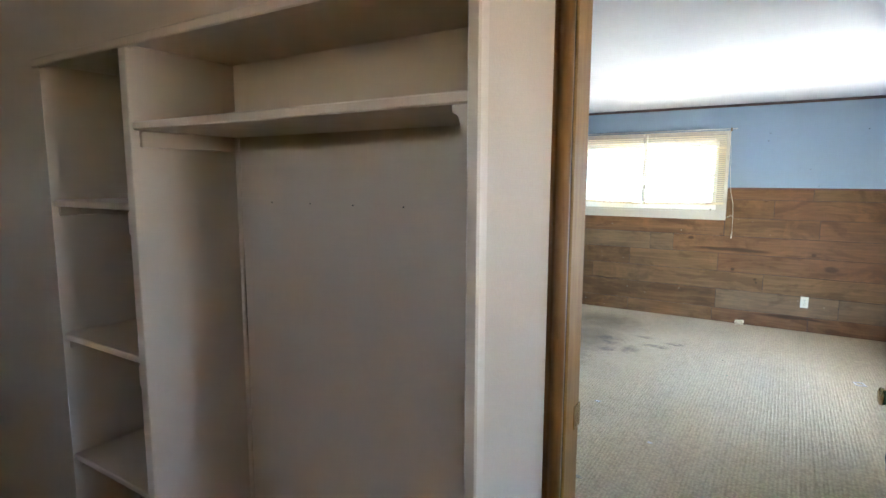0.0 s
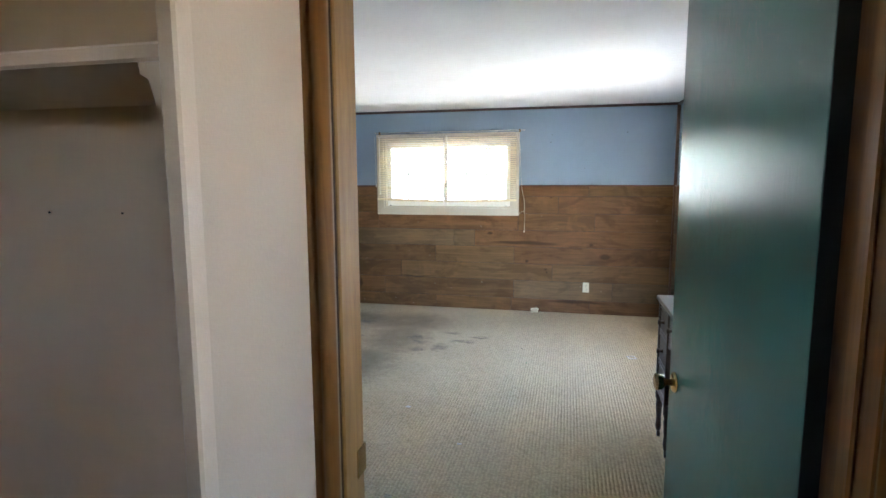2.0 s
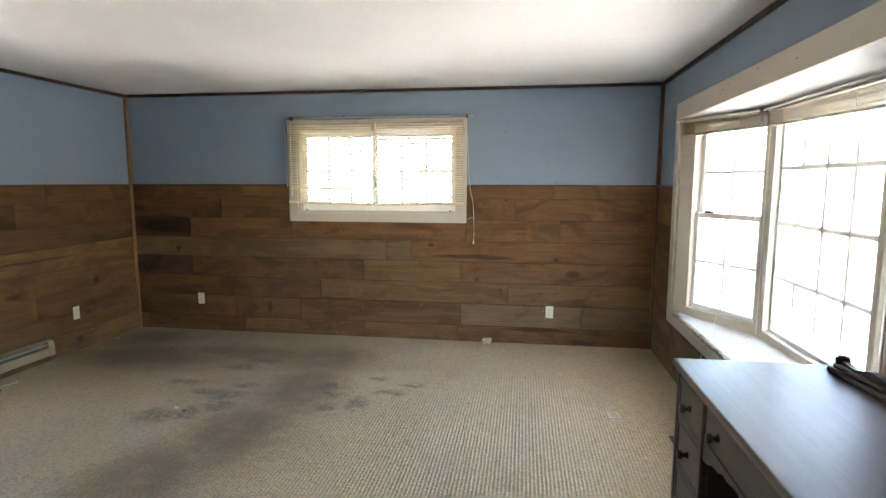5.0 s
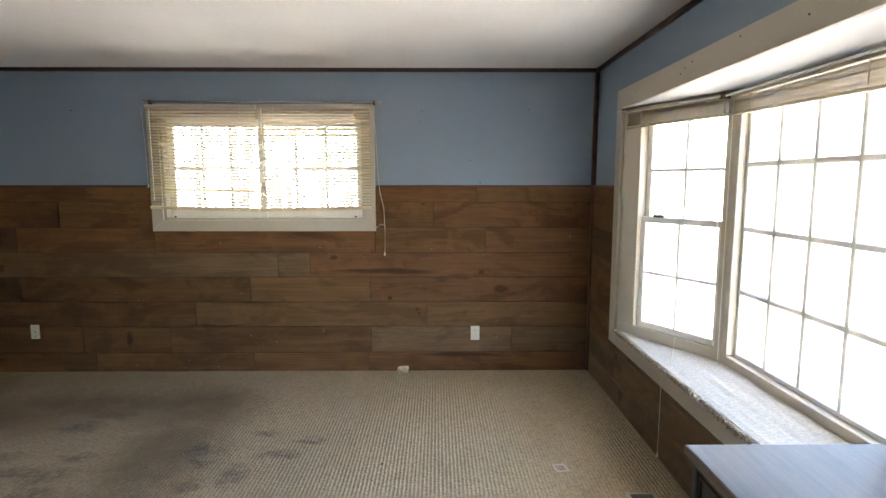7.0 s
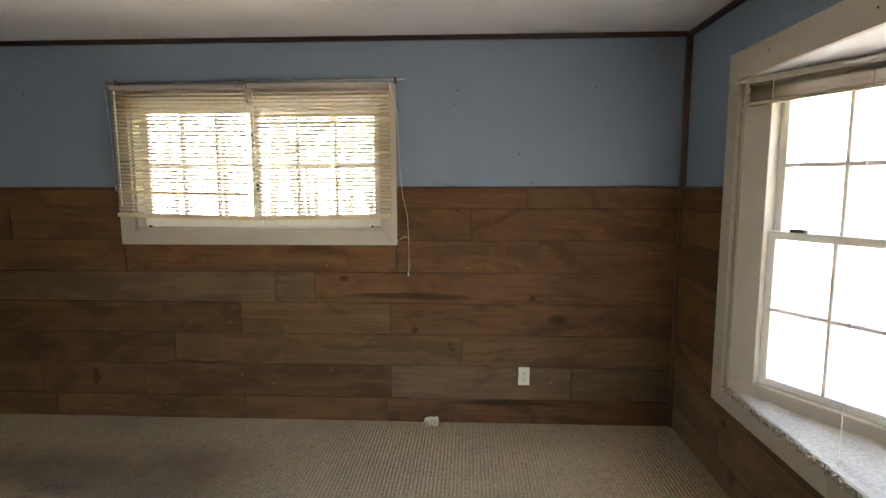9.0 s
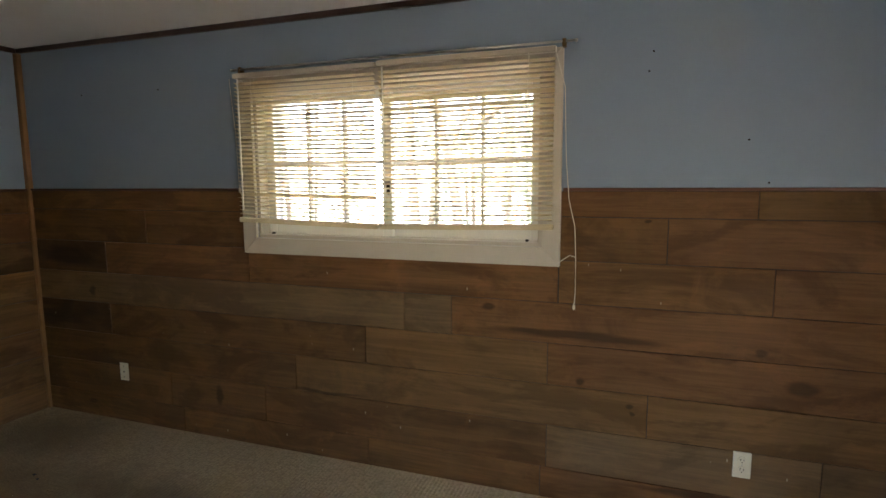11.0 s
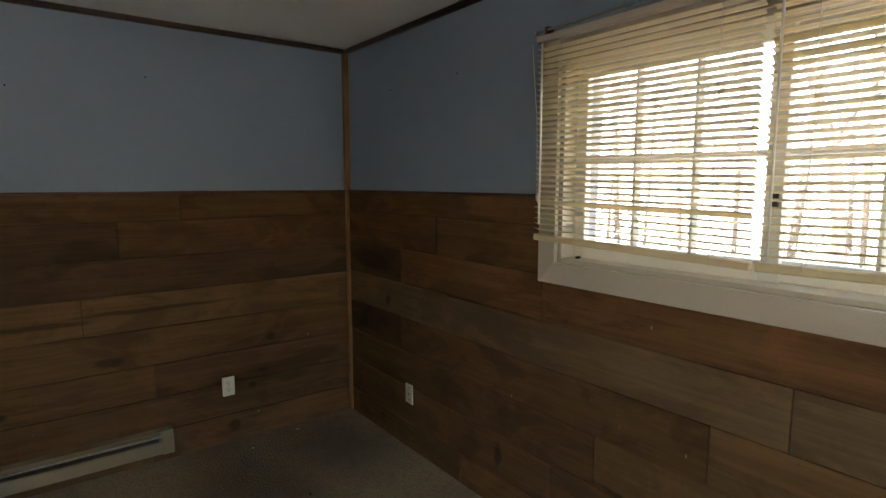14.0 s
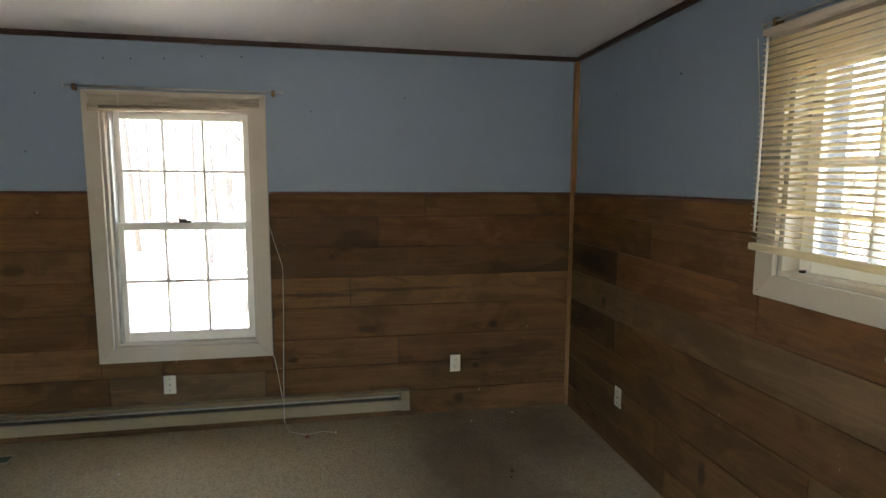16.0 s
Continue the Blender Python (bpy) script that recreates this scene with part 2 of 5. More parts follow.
def glass_material():
    m = bpy.data.materials.new("window_glass")
    m.use_nodes = True
    t = m.node_tree
    t.nodes.remove(t.nodes["Principled BSDF"])
    tr = t.nodes.new("ShaderNodeBsdfTransparent")
    tr.inputs[0].default_value = (0.94, 0.96, 0.95, 1)
    gl = t.nodes.new("ShaderNodeBsdfGlossy")
    gl.inputs["Roughness"].default_value = 0.03
    fr = t.nodes.new("ShaderNodeFresnel")
    mx = t.nodes.new("ShaderNodeMixShader")
    L(m, math_(m, "MULTIPLY", fr.outputs[0], 0.6), mx.inputs[0])
    L(m, tr.outputs[0], mx.inputs[1])
    L(m, gl.outputs[0], mx.inputs[2])
    L(m, mx.outputs[0], t.nodes["Material Output"].inputs[0])
    return m


BLUE = paint("blue_wall_paint", (0.218, 0.284, 0.345), 0.55, 0.12, 0.35, stain=(0.14, 0.20, 0.25))
WHITE = paint("ceiling_white", (0.80, 0.79, 0.77), 0.85, 0.10, 0.9, spec=0.2)
CREAM = paint("cream_trim_paint", (0.52, 0.46, 0.36), 0.42, 0.22, 0.25, stain=(0.42, 0.33, 0.2))
HALL = paint("off_white_hall_paint", (0.62, 0.472, 0.315), 0.45, 0.2, 0.3, stain=(0.40, 0.32, 0.22))
SASH = paint("white_sash_paint", (0.86, 0.83, 0.76), 0.4, 0.12, 0.2)
SEAT = plain("pale_seat_carpet", (0.64, 0.585, 0.47), 0.95, vary=0.6, scale=70, spec=0.1)
FRINGE = plain("frayed_carpet_edge", (0.50, 0.43, 0.32), 0.95, vary=0.5, scale=120, spec=0.1)
CARPET = carpet_material()
MARKS_X = [(-1.57, 0.595, 0.022, 0.018), (-4.576, 0.831, 0.032, 0.03), (-3.63, 0.265, 0.03, 0.075), (-0.70, 0.665, 0.075, 0.028), (-1.36, 0.505, 0.018, 0.014), (-1.35, 0.468, 0.013, 0.012), (-2.0, 0.915, 0.035, 0.014),
           (-1.60, 0.805, 0.42, 0.022), (-1.0, 0.132, 0.35, 0.016), (-0.86, 0.80, 0.022, 0.016), (-1.32, 1.325, 0.016, 0.01), (-2.9, 0.375, 0.25, 0.01), (-4.75, 1.05, 0.25, 0.07)]
MARKS_Y = [(-1.37, 0.60, 0.075, 0.022), (-0.53, 0.60, 0.035, 0.025), (-0.66, 0.325, 0.03, 0.022), (-1.83, 0.42, 0.035, 0.018), (-0.77, 0.10, 0.04, 0.04), (-1.15, 0.85, 0.45, 0.012), (-1.7, 0.83, 0.3, 0.014), (-3.35, 1.02, 0.07, 0.04), (-3.6, 0.45, 0.05, 0.03)]
PL = {}
for axis in (0, 1):
    k, MK = "xy"[axis], (MARKS_X, MARKS_Y)[axis]
    PL["b" + k] = wood("brown_plank_" + k, (0.168, 0.084, 0.028), (0.083, 0.038, 0.012), axis, 0.75, marks=MK, spec=0.28)
    PL["r" + k] = wood("red_brown_plank_" + k, (0.174, 0.083, 0.030), (0.086, 0.037, 0.012), axis, 0.75, marks=MK, spec=0.28)
    PL["g" + k] = wood("grey_weathered_plank_" + k, (0.166, 0.101, 0.045), (0.092, 0.052, 0.021), axis, 0.78, knots=False, marks=MK, spec=0.35)
    PL["d" + k] = wood("dark_plank_" + k, (0.108, 0.055, 0.021), (0.051, 0.025, 0.009), axis, 0.75, marks=MK, spec=0.28)
    PL["t" + k] = wood("tan_plank_" + k, (0.190, 0.100, 0.036), (0.100, 0.050, 0.016), axis, 0.75, marks=MK, spec=0.28)
DARKTRIM = wood("dark_brown_moulding", (0.075, 0.038, 0.024), (0.035, 0.018, 0.012), 0, 0.45, False)
BROWNUP = wood("brown_corner_upright", (0.115, 0.052, 0.026), (0.06, 0.027, 0.014), 2, 0.5, False)
DARKUP = wood("dark_brown_upright", (0.075, 0.038, 0.024), (0.035, 0.018, 0.012), 2, 0.45, False)
REDRAIL = wood("red_brown_cap_rail", (0.125, 0.050, 0.030), (0.06, 0.025, 0.016), 0, 0.4, False)
HONEYUP = wood("honey_corner_strip", (0.30, 0.155, 0.06), (0.17, 0.08, 0.03), 2, 0.45, False)
EDGE = wood("dark_brown_edge", (0.060, 0.024, 0.008), (0.03, 0.012, 0.004), 2, 0.7, False, spec=0.15)
PINE = wood("pine_door_jamb", (0.42, 0.225, 0.07), (0.25, 0.12, 0.032), 2, 0.5, True, 0.6, spec=0.22)
CASING = wood("stained_door_casing", (0.24, 0.105, 0.022), (0.12, 0.048, 0.010), 2, 0.42, False, spec=0.25)
NICHE = wood("yellow_shellac_board", (0.62, 0.32, 0.08), (0.42, 0.19, 0.048), 2, 0.45, True, 0.5)
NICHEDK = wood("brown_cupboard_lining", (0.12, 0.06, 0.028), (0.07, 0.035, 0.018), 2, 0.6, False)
PANEL = wood("printed_wood_panel", (0.34, 0.27, 0.205), (0.19, 0.14, 0.10), 1, 0.45, False, 0.7)
GROOVE = plain("dark_groove", (0.03, 0.022, 0.018), 0.8)
PAPER = plain("torn_shelf_paper", (0.80, 0.69, 0.45), 0.8, vary=0.25, scale=20)
WASTE = plain("white_paper_scrap", (0.58, 0.53, 0.44), 0.8, vary=0.1)
DESK = wood("dark_walnut_desk", (0.075, 0.052, 0.036), (0.035, 0.024, 0.018), 1, 0.38, False)
DESKTOP = wood("dusty_walnut_top", (0.115, 0.080, 0.055), (0.07, 0.047, 0.033), 1, 0.36, False)
DESKTOP.node_tree.nodes["Principled BSDF"].inputs["Specular IOR Level"].default_value = 0.85
DESKTOP.node_tree.nodes["Principled BSDF"].inputs["Specular Tint"].default_value = (1.0, 0.87, 0.70, 1)
DESKFRONT = wood("drawer_front_walnut", (0.095, 0.068, 0.045), (0.05, 0.034, 0.023), 1, 0.42, False)
BRASS = plain("worn_brass", (0.55, 0.40, 0.17), 0.25, 1.0, 0.25, 40)
OLDBRASS = plain("dull_hinge_brass", (0.22, 0.14, 0.06), 0.45, 1.0, 0.3, 60)
STEEL = plain("grey_rod_metal", (0.55, 0.54, 0.5), 0.35, 1.0, 0.2, 60)
BLACK = plain("black_hole", (0.012, 0.011, 0.01), 0.7)
DARKMETAL = plain("dark_bronze_lock", (0.05, 0.045, 0.04), 0.4, 0.8)
PLASTIC = plain("ivory_plastic_plate", (0.70, 0.64, 0.50), 0.35, 0, 0.06)
HEAT = paint("beige_heater_enamel", (0.30, 0.235, 0.135), 0.6, 0.2, 0.1, spec=0.15)
VENT = paint("worn_register_enamel", (0.46, 0.39, 0.28), 0.45, 0.3, 0.1)
FIN = plain("grey_heater_fins", (0.16, 0.15, 0.13), 0.5, 0.6)
CORD = plain("cream_cord", (0.70, 0.64, 0.52), 0.7)
SLAT = blind_material("cream_blind_slat", (0.80, 0.70, 0.49), 0.45)
BAR = blind_material("white_plastic_glazing_bar", (0.87, 0.85, 0.80), 0.18)
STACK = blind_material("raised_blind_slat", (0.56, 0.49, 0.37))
GLASS = glass_material()
EDGESHADE = plain("painted_edge_shade", (0.018, 0.02, 0.018), 0.85, spec=0.1)
LAWN = plain("dry_lawn", (0.37, 0.345, 0.30), 0.95, 0, 0.5, 3.0, 0.1)
BARK = plain("grey_bark", (0.15, 0.13, 0.11), 0.9, 0, 0.5, 12, 0.2)
LEAF = blind_material("spring_leaf", (0.17, 0.225, 0.175))
GREYHOOD = plain("grey_weathered_eave", (0.25, 0.24, 0.23), 0.8)


def door_paint():
    """Glossy dark green brushed enamel."""
    m, p = base("green_door_enamel", 0.14, spec=0.32)
    v = coords(m, (60, 60, 1.6))
    st = noise_(m, v, 2.0, 5, 0.65)
    big = noise_(m, coords(m), 2.2, 4)
    c = mixc(m, ramp(m, big, 0.3, 0.8), (0.036, 0.112, 0.092), (0.043, 0.125, 0.104))
    spots = noise_(m, coords(m), 46, 2)
    c = mixc(m, ramp(m, spots, 0.84, 0.87), c, (0.32, 0.17, 0.07))
    L(m, c, p.inputs["Base Color"])
    L(m, math_(m, "MULTIPLY_ADD", st, 0.08), p.inputs["Roughness"])
    p.inputs["Roughness"].links[0].from_node.inputs[2].default_value = 0.13
    bump(m, p, st, 0.8, 0.0008)
    return m


GREEN = door_paint()


# ---- builders ----
def box(a, b, c=0.0, bm=None):
    """A box from corner a to corner b with edges cut back by c."""
    bm = bm or bmesh.new()
    lo, hi = [min(p, q) for p, q in zip(a, b)], [max(p, q) for p, q in zip(a, b)]
    vs = [bm.verts.new((x, y, z)) for x in (lo[0], hi[0]) for y in (lo[1], hi[1]) for z in (lo[2], hi[2])]
    fs = [bm.faces.new([vs[i] for i in q]) for q in ((0, 1, 3, 2), (4, 6, 7, 5), (0, 4, 5, 1), (2, 3, 7, 6), (0, 2, 6, 4), (1, 5, 7, 3))]
    c = min(c, 0.45 * min(q - p for p, q in zip(lo, hi)))
    if c > 0:
        es = list({e for f in fs for e in f.edges})
        bmesh.ops.bevel(bm, geom=es, offset=c, segments=1 if c < 0.006 else 2, affect="EDGES", profile=0.5)
    return bm


def lathe(profile, n=20, axis="z", at=(0, 0, 0), bm=None):
    """Turned shape from (radius, height) pairs."""
    bm = bm or bmesh.new()
    rings = []
    for r, h in profile:
        ring = []
        for k in range(n):
            a = 2 * math.pi * k / n
            u, w = r * math.cos(a), r * math.sin(a)
            p = {"z": (u, w, h), "x": (h, u, w), "y": (u, h, w)}[axis]
            ring.append(bm.verts.new(Vector(p) + Vector(at)))
        rings.append(ring)
    for a, b in zip(rings, rings[1:]):
        for k in range(n):
            bm.faces.new((a[k], a[(k + 1) % n], b[(k + 1) % n], b[k]))
    bm.faces.new(rings[0][::-1])
    bm.faces.new(rings[-1])
    bmesh.ops.recalc_face_normals(bm, faces=bm.faces)
    for f in bm.faces:
        f.smooth = len(f.verts) == 4
    return bm


def tube(points, r, n=6, bm=None):
    """A round cord along points."""
    bm = bm or bmesh.new()
    pts = [Vector(p) for p in points]
    rings = []
    for i, p in enumerate(pts):
        d = (pts[min(i + 1, len(pts) - 1)] - pts[max(i - 1, 0)]).normalized()
        q = d.to_track_quat("Z", "Y")
        rings.append([bm.verts.new(p + q @ Vector((r * math.cos(2 * math.pi * k / n), r * math.sin(2 * math.pi * k / n), 0))) for k in range(n)])
    for a, b in zip(rings, rings[1:]):
        for k in range(n):
            bm.faces.new((a[k], a[(k + 1) % n], b[(k + 1) % n], b[k])).smooth = True
    bm.faces.new(rings[0][::-1])
    bm.faces.new(rings[-1])
    return bm


def prism(outline, depth, axis=1, bm=None):
    """A flat outline in (u, z), extruded along y (axis 1) or along x (axis 0) from depth[0] to depth[1]."""
    bm = bm or bmesh.new()
    def at(u, z, d):
        return (u, d, z) if axis == 1 else (d, u, z)
    a = [bm.verts.new(at(u, z, depth[0])) for u, z in outline]
    b = [bm.verts.new(at(u, z, depth[1])) for u, z in outline]
    bm.faces.new(a)
    bm.faces.new(b[::-1])
    for i in range(len(a)):
        j = (i + 1) % len(a)
        bm.faces.new((a[j], a[i], b[i], b[j]))
    bmesh.ops.recalc_face_normals(bm, faces=bm.faces)
    return bm


def part(name, bm, material, parent=None, label=""):
    me = bpy.data.meshes.new(name)
    bm.to_mesh(me)
    bm.free()
    me.materials.append(material)
    ob = new(name, me)
    ob.parent = parent
    return tagged(ob, label)


def share(name, me, parent, m):
    ob = new(name, me)
    ob.parent = parent
    ob.matrix_basis = m
    return ob


def thing(name, label, category, m=None, group="", kind=""):
    ob = new(name)
    ob.empty_display_size = 0.1
    if m is not None:
        ob.matrix_basis = m
    return tagged(ob, label, category, group, kind)


def solid(name, a, b, material, label, category, c=0.0, kind="structure"):
    return tagged(part(name, box(a, b, c), material), label, category, "", kind)


# ---- structure ----
W, E_, H = -5.06, 0.0, 2.34
RAIL = 1.457
TK = 0.014
solid("floor", (-5.2, -8.3, -0.12), (0.14, 0.14, 0.0), CARPET, "soiled beige loop-pile carpet with dark spills", "floor")
ceil_bm = box((-5.2, -8.3, H), (0.14, 0.14, H + 0.12))
tagged(part("ceiling", ceil_bm, WHITE), "white lightly textured plaster ceiling", "ceiling", "", "structure")


def wall(name, blocks, label):
    bm = bmesh.new()
    for a, b in blocks:
        box(a, b, 0, bm)
    return tagged(part(name, bm, BLUE), label, "wall", "", "structure")


# openings
NX0, NX1, NZ0, NZ1 = -3.295, -1.760, 1.205, 1.985
WY0, WY1, WZ0, WZ1 = -2.85, -2.04, 0.545, 1.95
BY0, BY1, BZ0, BZ1 = -3.145, -0.658, 0.515, 1.958
wall_north = wall("wall_north", [((-5.2, TK, 0), (NX0, 0.14, H)), ((NX1, TK, 0), (0.14, 0.14, H)), ((NX0, TK, 0), (NX1, 0.14, NZ0)), ((NX0, TK, NZ1), (NX1, 0.14, H))],
                  "light blue painted wall above a brown plank wainscot")
wall_west = wall("wall_west", [((-5.2, WY1, 0), (W - TK, TK, H)), ((-5.2, -8.3, 0), (W - TK, WY0, H)), ((-5.2, WY0, 0), (W - TK, WY1, WZ0)), ((-5.2, WY0, WZ1), (W - TK, WY1, H))],
                 "light blue painted wall above a brown plank wainscot")
wall_east = wall("wall_east", [((TK, BY1, 0), (0.14, TK, H)), ((TK, -5.42, 0), (0.14, BY0, H)), ((TK, BY0, 0), (0.14, BY1, BZ0 - 0.09)), ((TK, BY0, BZ1 + 0.02), (0.14, BY1, H))],
                 "light blue painted wall round a bay window")

# wainscot boards: rows from the floor up, with the joints of each row and the sort of each board
ROWS_N = (0.0, 0.155, 0.364, 0.562, 0.760, 0.951, 1.146, 1.343, RAIL)
JOINTS_N = (((-3.9, -2.66, -1.75, -0.86), "bbbrr"), ((-3.987, -3.305, -1.723, -0.614), "bbbgg"), ((-3.094, -1.283), "btt"), ((-4.44, -2.663, -1.724), "dbtr"),
            ((-2.44, -2.191), "ggr"), ((-4.44, -1.682, -0.826), "drbr"), ((-4.1, -1.23), "bbr"), ((-3.0, -0.9), "brt"))
ROWS_W = (0.0, 0.17, 0.36, 0.546, 0.748, 0.94, 1.129, 1.317, RAIL)
JOINTS_W = (((-3.4, -1.2), "bbb"), ((-2.9, -2.005), "bgb"), ((-2.6, -1.172), "tbr"), ((-3.0,), "bb"), ((-2.2, -1.477), "btt"), ((-2.95,), "td"), ((-2.4, -1.3), "bdr"), ((-3.5, -1.0), "bbb"))
rng = random.Random(4)


def chamfer_board(u0, u1, z0, z1, face, back, axis, parent, material, c=0.0008):
    """One board: back corners, then the face set in by a small chamfer."""
    out = 0.0015 * rng.random()
    f = face + (out if back > face else -out)
    m = f + (c if back > f else -c)
    g = 0.0019
    q = [(u0 + g, z0 + g), (u1 - g, z0 + g), (u1 - g, z1 - g), (u0 + g, z1 - g)]
    r = [(u0 + g + c, z0 + g + c), (u1 - g - c, z0 + g + c), (u1 - g - c, z1 - g - c), (u0 + g + c, z1 - g - c)]
    pts = [(u, back, z) for u, z in q] + [(u, m, z) for u, z in q] + [(u, f, z) for u, z in r]
    if axis == 1:
        pts = [(y, u, z) for u, y, z in pts]
    bm = bmesh.new()
    vs = [bm.verts.new(p) for p in pts]
    for a, b in ((0, 4), (4, 8)):
        for i in range(4):
            j = (i + 1) % 4
            bm.faces.new((vs[a + i], vs[a + j], vs[b + j], vs[b + i]))
    bm.faces.new(vs[8:12])
    bm.faces.new(vs[0:4][::-1])
    bmesh.ops.recalc_face_normals(bm, faces=bm.faces)
    return part("plank", bm, material, parent)


def cut(lo, hi, z0, z1, holes):
    """Pieces of the strip lo..hi, z0..z1 left beside rectangular holes."""
    pieces = [(lo, hi, z0, z1)]
    for h0, h1, y0, y1 in holes:
        nxt = []
        for a, b, c, d in pieces:
            if b <= h0 or a >= h1 or d <= y0 or c >= y1:
                nxt.append((a, b, c, d))
                continue
            if a < h0:
                nxt.append((a, h0, c, d))
            if b > h1:
                nxt.append((h1, b, c, d))
            if c < y0:
                nxt.append((max(a, h0), min(b, h1), c, y0))
            if d > y1:
                nxt.append((max(a, h0), min(b, h1), y1, d))
        pieces = nxt
    return [p for p in pieces if p[1] - p[0] > 0.01 and p[3] - p[2] > 0.008]


def clad(parent, rows, joints, lo, hi, face, back, axis, holes):
    for i, (cuts, sorts) in enumerate(joints):
        ends = [lo, *cuts, hi]
        for a, b, s in zip(ends, ends[1:], sorts):
            for p in cut(a, b, rows[i], rows[i + 1], holes):
                chamfer_board(*p, face, back, axis, parent, PL[s + "xy"[axis]])


clad(wall_north, ROWS_N, JOINTS_N, W, E_, 0.0, TK - 0.0035, 0, [(-3.375, -1.68, 1.125, 3)])
clad(wall_west, ROWS_W, JOINTS_W, -4.59, 0.0, W, W - TK + 0.0035, 1, [(-2.935, -1.955, 0.46, 2.03)])
for par, lo, hi, axis, face, holes in ((wall_north, W, E_, 0, TK - 0.003, [(-3.375, -1.68, 1.125, 3)]), (wall_west, -4.59, 0.0, 1, W - TK + 0.003, [(-2.935, -1.955, 0.46, 2.03)]), (wall_east, -4.3, 0.0, 1, TK - 0.003, [(-3.21, -0.56, 0.43, 3)])):
    bk = bmesh.new()
    back = face + (0.0028 if par is not wall_west else -0.0028)
    for u0, u1, z0, z1 in cut(lo, hi, 0.0, RAIL, holes):
        box(*(((u0, face, z0), (u1, back, z1)) if axis == 0 else ((face, u0, z0), (back, u1, z1))), 0, bk)
    part("board_backing", bk, GROOVE, par)
JOINTS_E = (((-1.4,), "gg"), ((-1.9, -0.62), "ggg"), ((-0.9,), "gb"), ((), "b"), ((), "b"), ((), "d"), ((), "b"), ((), "r"))
clad(wall_east, ROWS_N, JOINTS_E, -4.3, 0.0, E_, TK - 0.0035, 1, [(-3.21, -0.56, 0.43, 3)])

# mouldings
CR = 0.028
for nm, a, b in (("trim_north", (W, -0.012, H - CR), (E_, TK, H)), ("trim_west", (W - TK, -4.6, H - CR), (W + 0.012, -0.012, H)), ("trim_east", (-0.012, -5.3, H - CR), (TK, -0.012, H))):
    solid(nm, a, b, DARKTRIM, "thin dark brown ceiling moulding", "moulding", 0.004)
for nm, a, b in (("rail_north_a", (W, -0.008, RAIL), (-3.385, TK, RAIL + 0.014)), ("rail_north_b", (-1.668, -0.008, RAIL), (E_, TK, RAIL + 0.014)),
                 ("rail_west_a", (W - TK, -1.945, RAIL), (W + 0.008, 0, RAIL + 0.014)), ("rail_west_b", (W - TK, -4.6, RAIL), (W + 0.008, -2.945, RAIL + 0.014)),
                 ("rail_east", (-0.008, -0.55, RAIL), (TK, 0, RAIL + 0.014))):
    solid(nm, a, b, REDRAIL, "thin red-brown cap rail over the planks", "rail", 0.003)
solid("corner_trim_east", (-0.018, -0.018, 0), (TK, TK, H - CR), BROWNUP, "brown corner strip", "moulding", 0.004)
solid("corner_trim_west", (W - TK, -0.020, 0), (W + 0.018, TK, H - CR), HONEYUP, "honey-coloured wooden corner strip", "moulding", 0.004)
# nail holes in the plaster
holes = bmesh.new()
for x, z in ((-1.315, 2.028), (-0.51, 2.039), (-0.948, 1.66), (-0.869, 1.49), (-4.55, 2.03), (-3.95, 2.03), (-1.33, 1.95)):
    lathe([(0.0045, 0), (0.003, 0.004)], 8, "y", (x, TK - 0.004, z), holes)
for y, z in ((-1.126, 2.05), (-1.695, 1.951), (-2.083, 2.251), (-2.299, 2.244), (-2.502, 2.222), (-2.676, 2.214), (-2.818, 2.211), (-3.175, 2.009), (-3.243, 1.69)):
    lathe([(0.003, 0), (0.0045, 0.004)], 8, "x", (W - TK, y, z), holes)
tagged(part("nail_holes", holes, BLACK), "small dark nail holes in the blue wall", "nail holes", "", "stuff")


# ---- windows ----
def casing(root, u0, u1, z0, z1, w, put, thick=0.022, head=None):
    """Four flat mitred boards round an opening; put turns (u, depth, z) into the place in the thing."""
    head = head or w
    o = [(u0 - w, z0 - w), (u1 + w, z0 - w), (u1 + w, z1 + head), (u0 - w, z1 + head)]
    i = [(u0, z0), (u1, z0), (u1, z1), (u0, z1)]
    for k, nm in enumerate(("sill_casing", "side_casing", "head_casing", "side_casing")):
        j = (k + 1) % 4
        quad = [o[k], o[j], i[j], i[k]]
        bm = bmesh.new()
        a = [bm.verts.new(put(u, 0.0, z)) for u, z in quad]
        b = [bm.verts.new(put(u, -thick, z)) for u, z in quad]
        bm.faces.new(a)
        bm.faces.new(b[::-1])
        for e in range(4):
            f = (e + 1) % 4
            bm.faces.new((a[f], a[e], b[e], b[f]))
        bmesh.ops.recalc_face_normals(bm, faces=bm.faces)
        bmesh.ops.bevel(bm, geom=list(bm.edges), offset=0.003, segments=2, affect="EDGES", profile=0.5)
        part(nm, bm, CREAM, root)


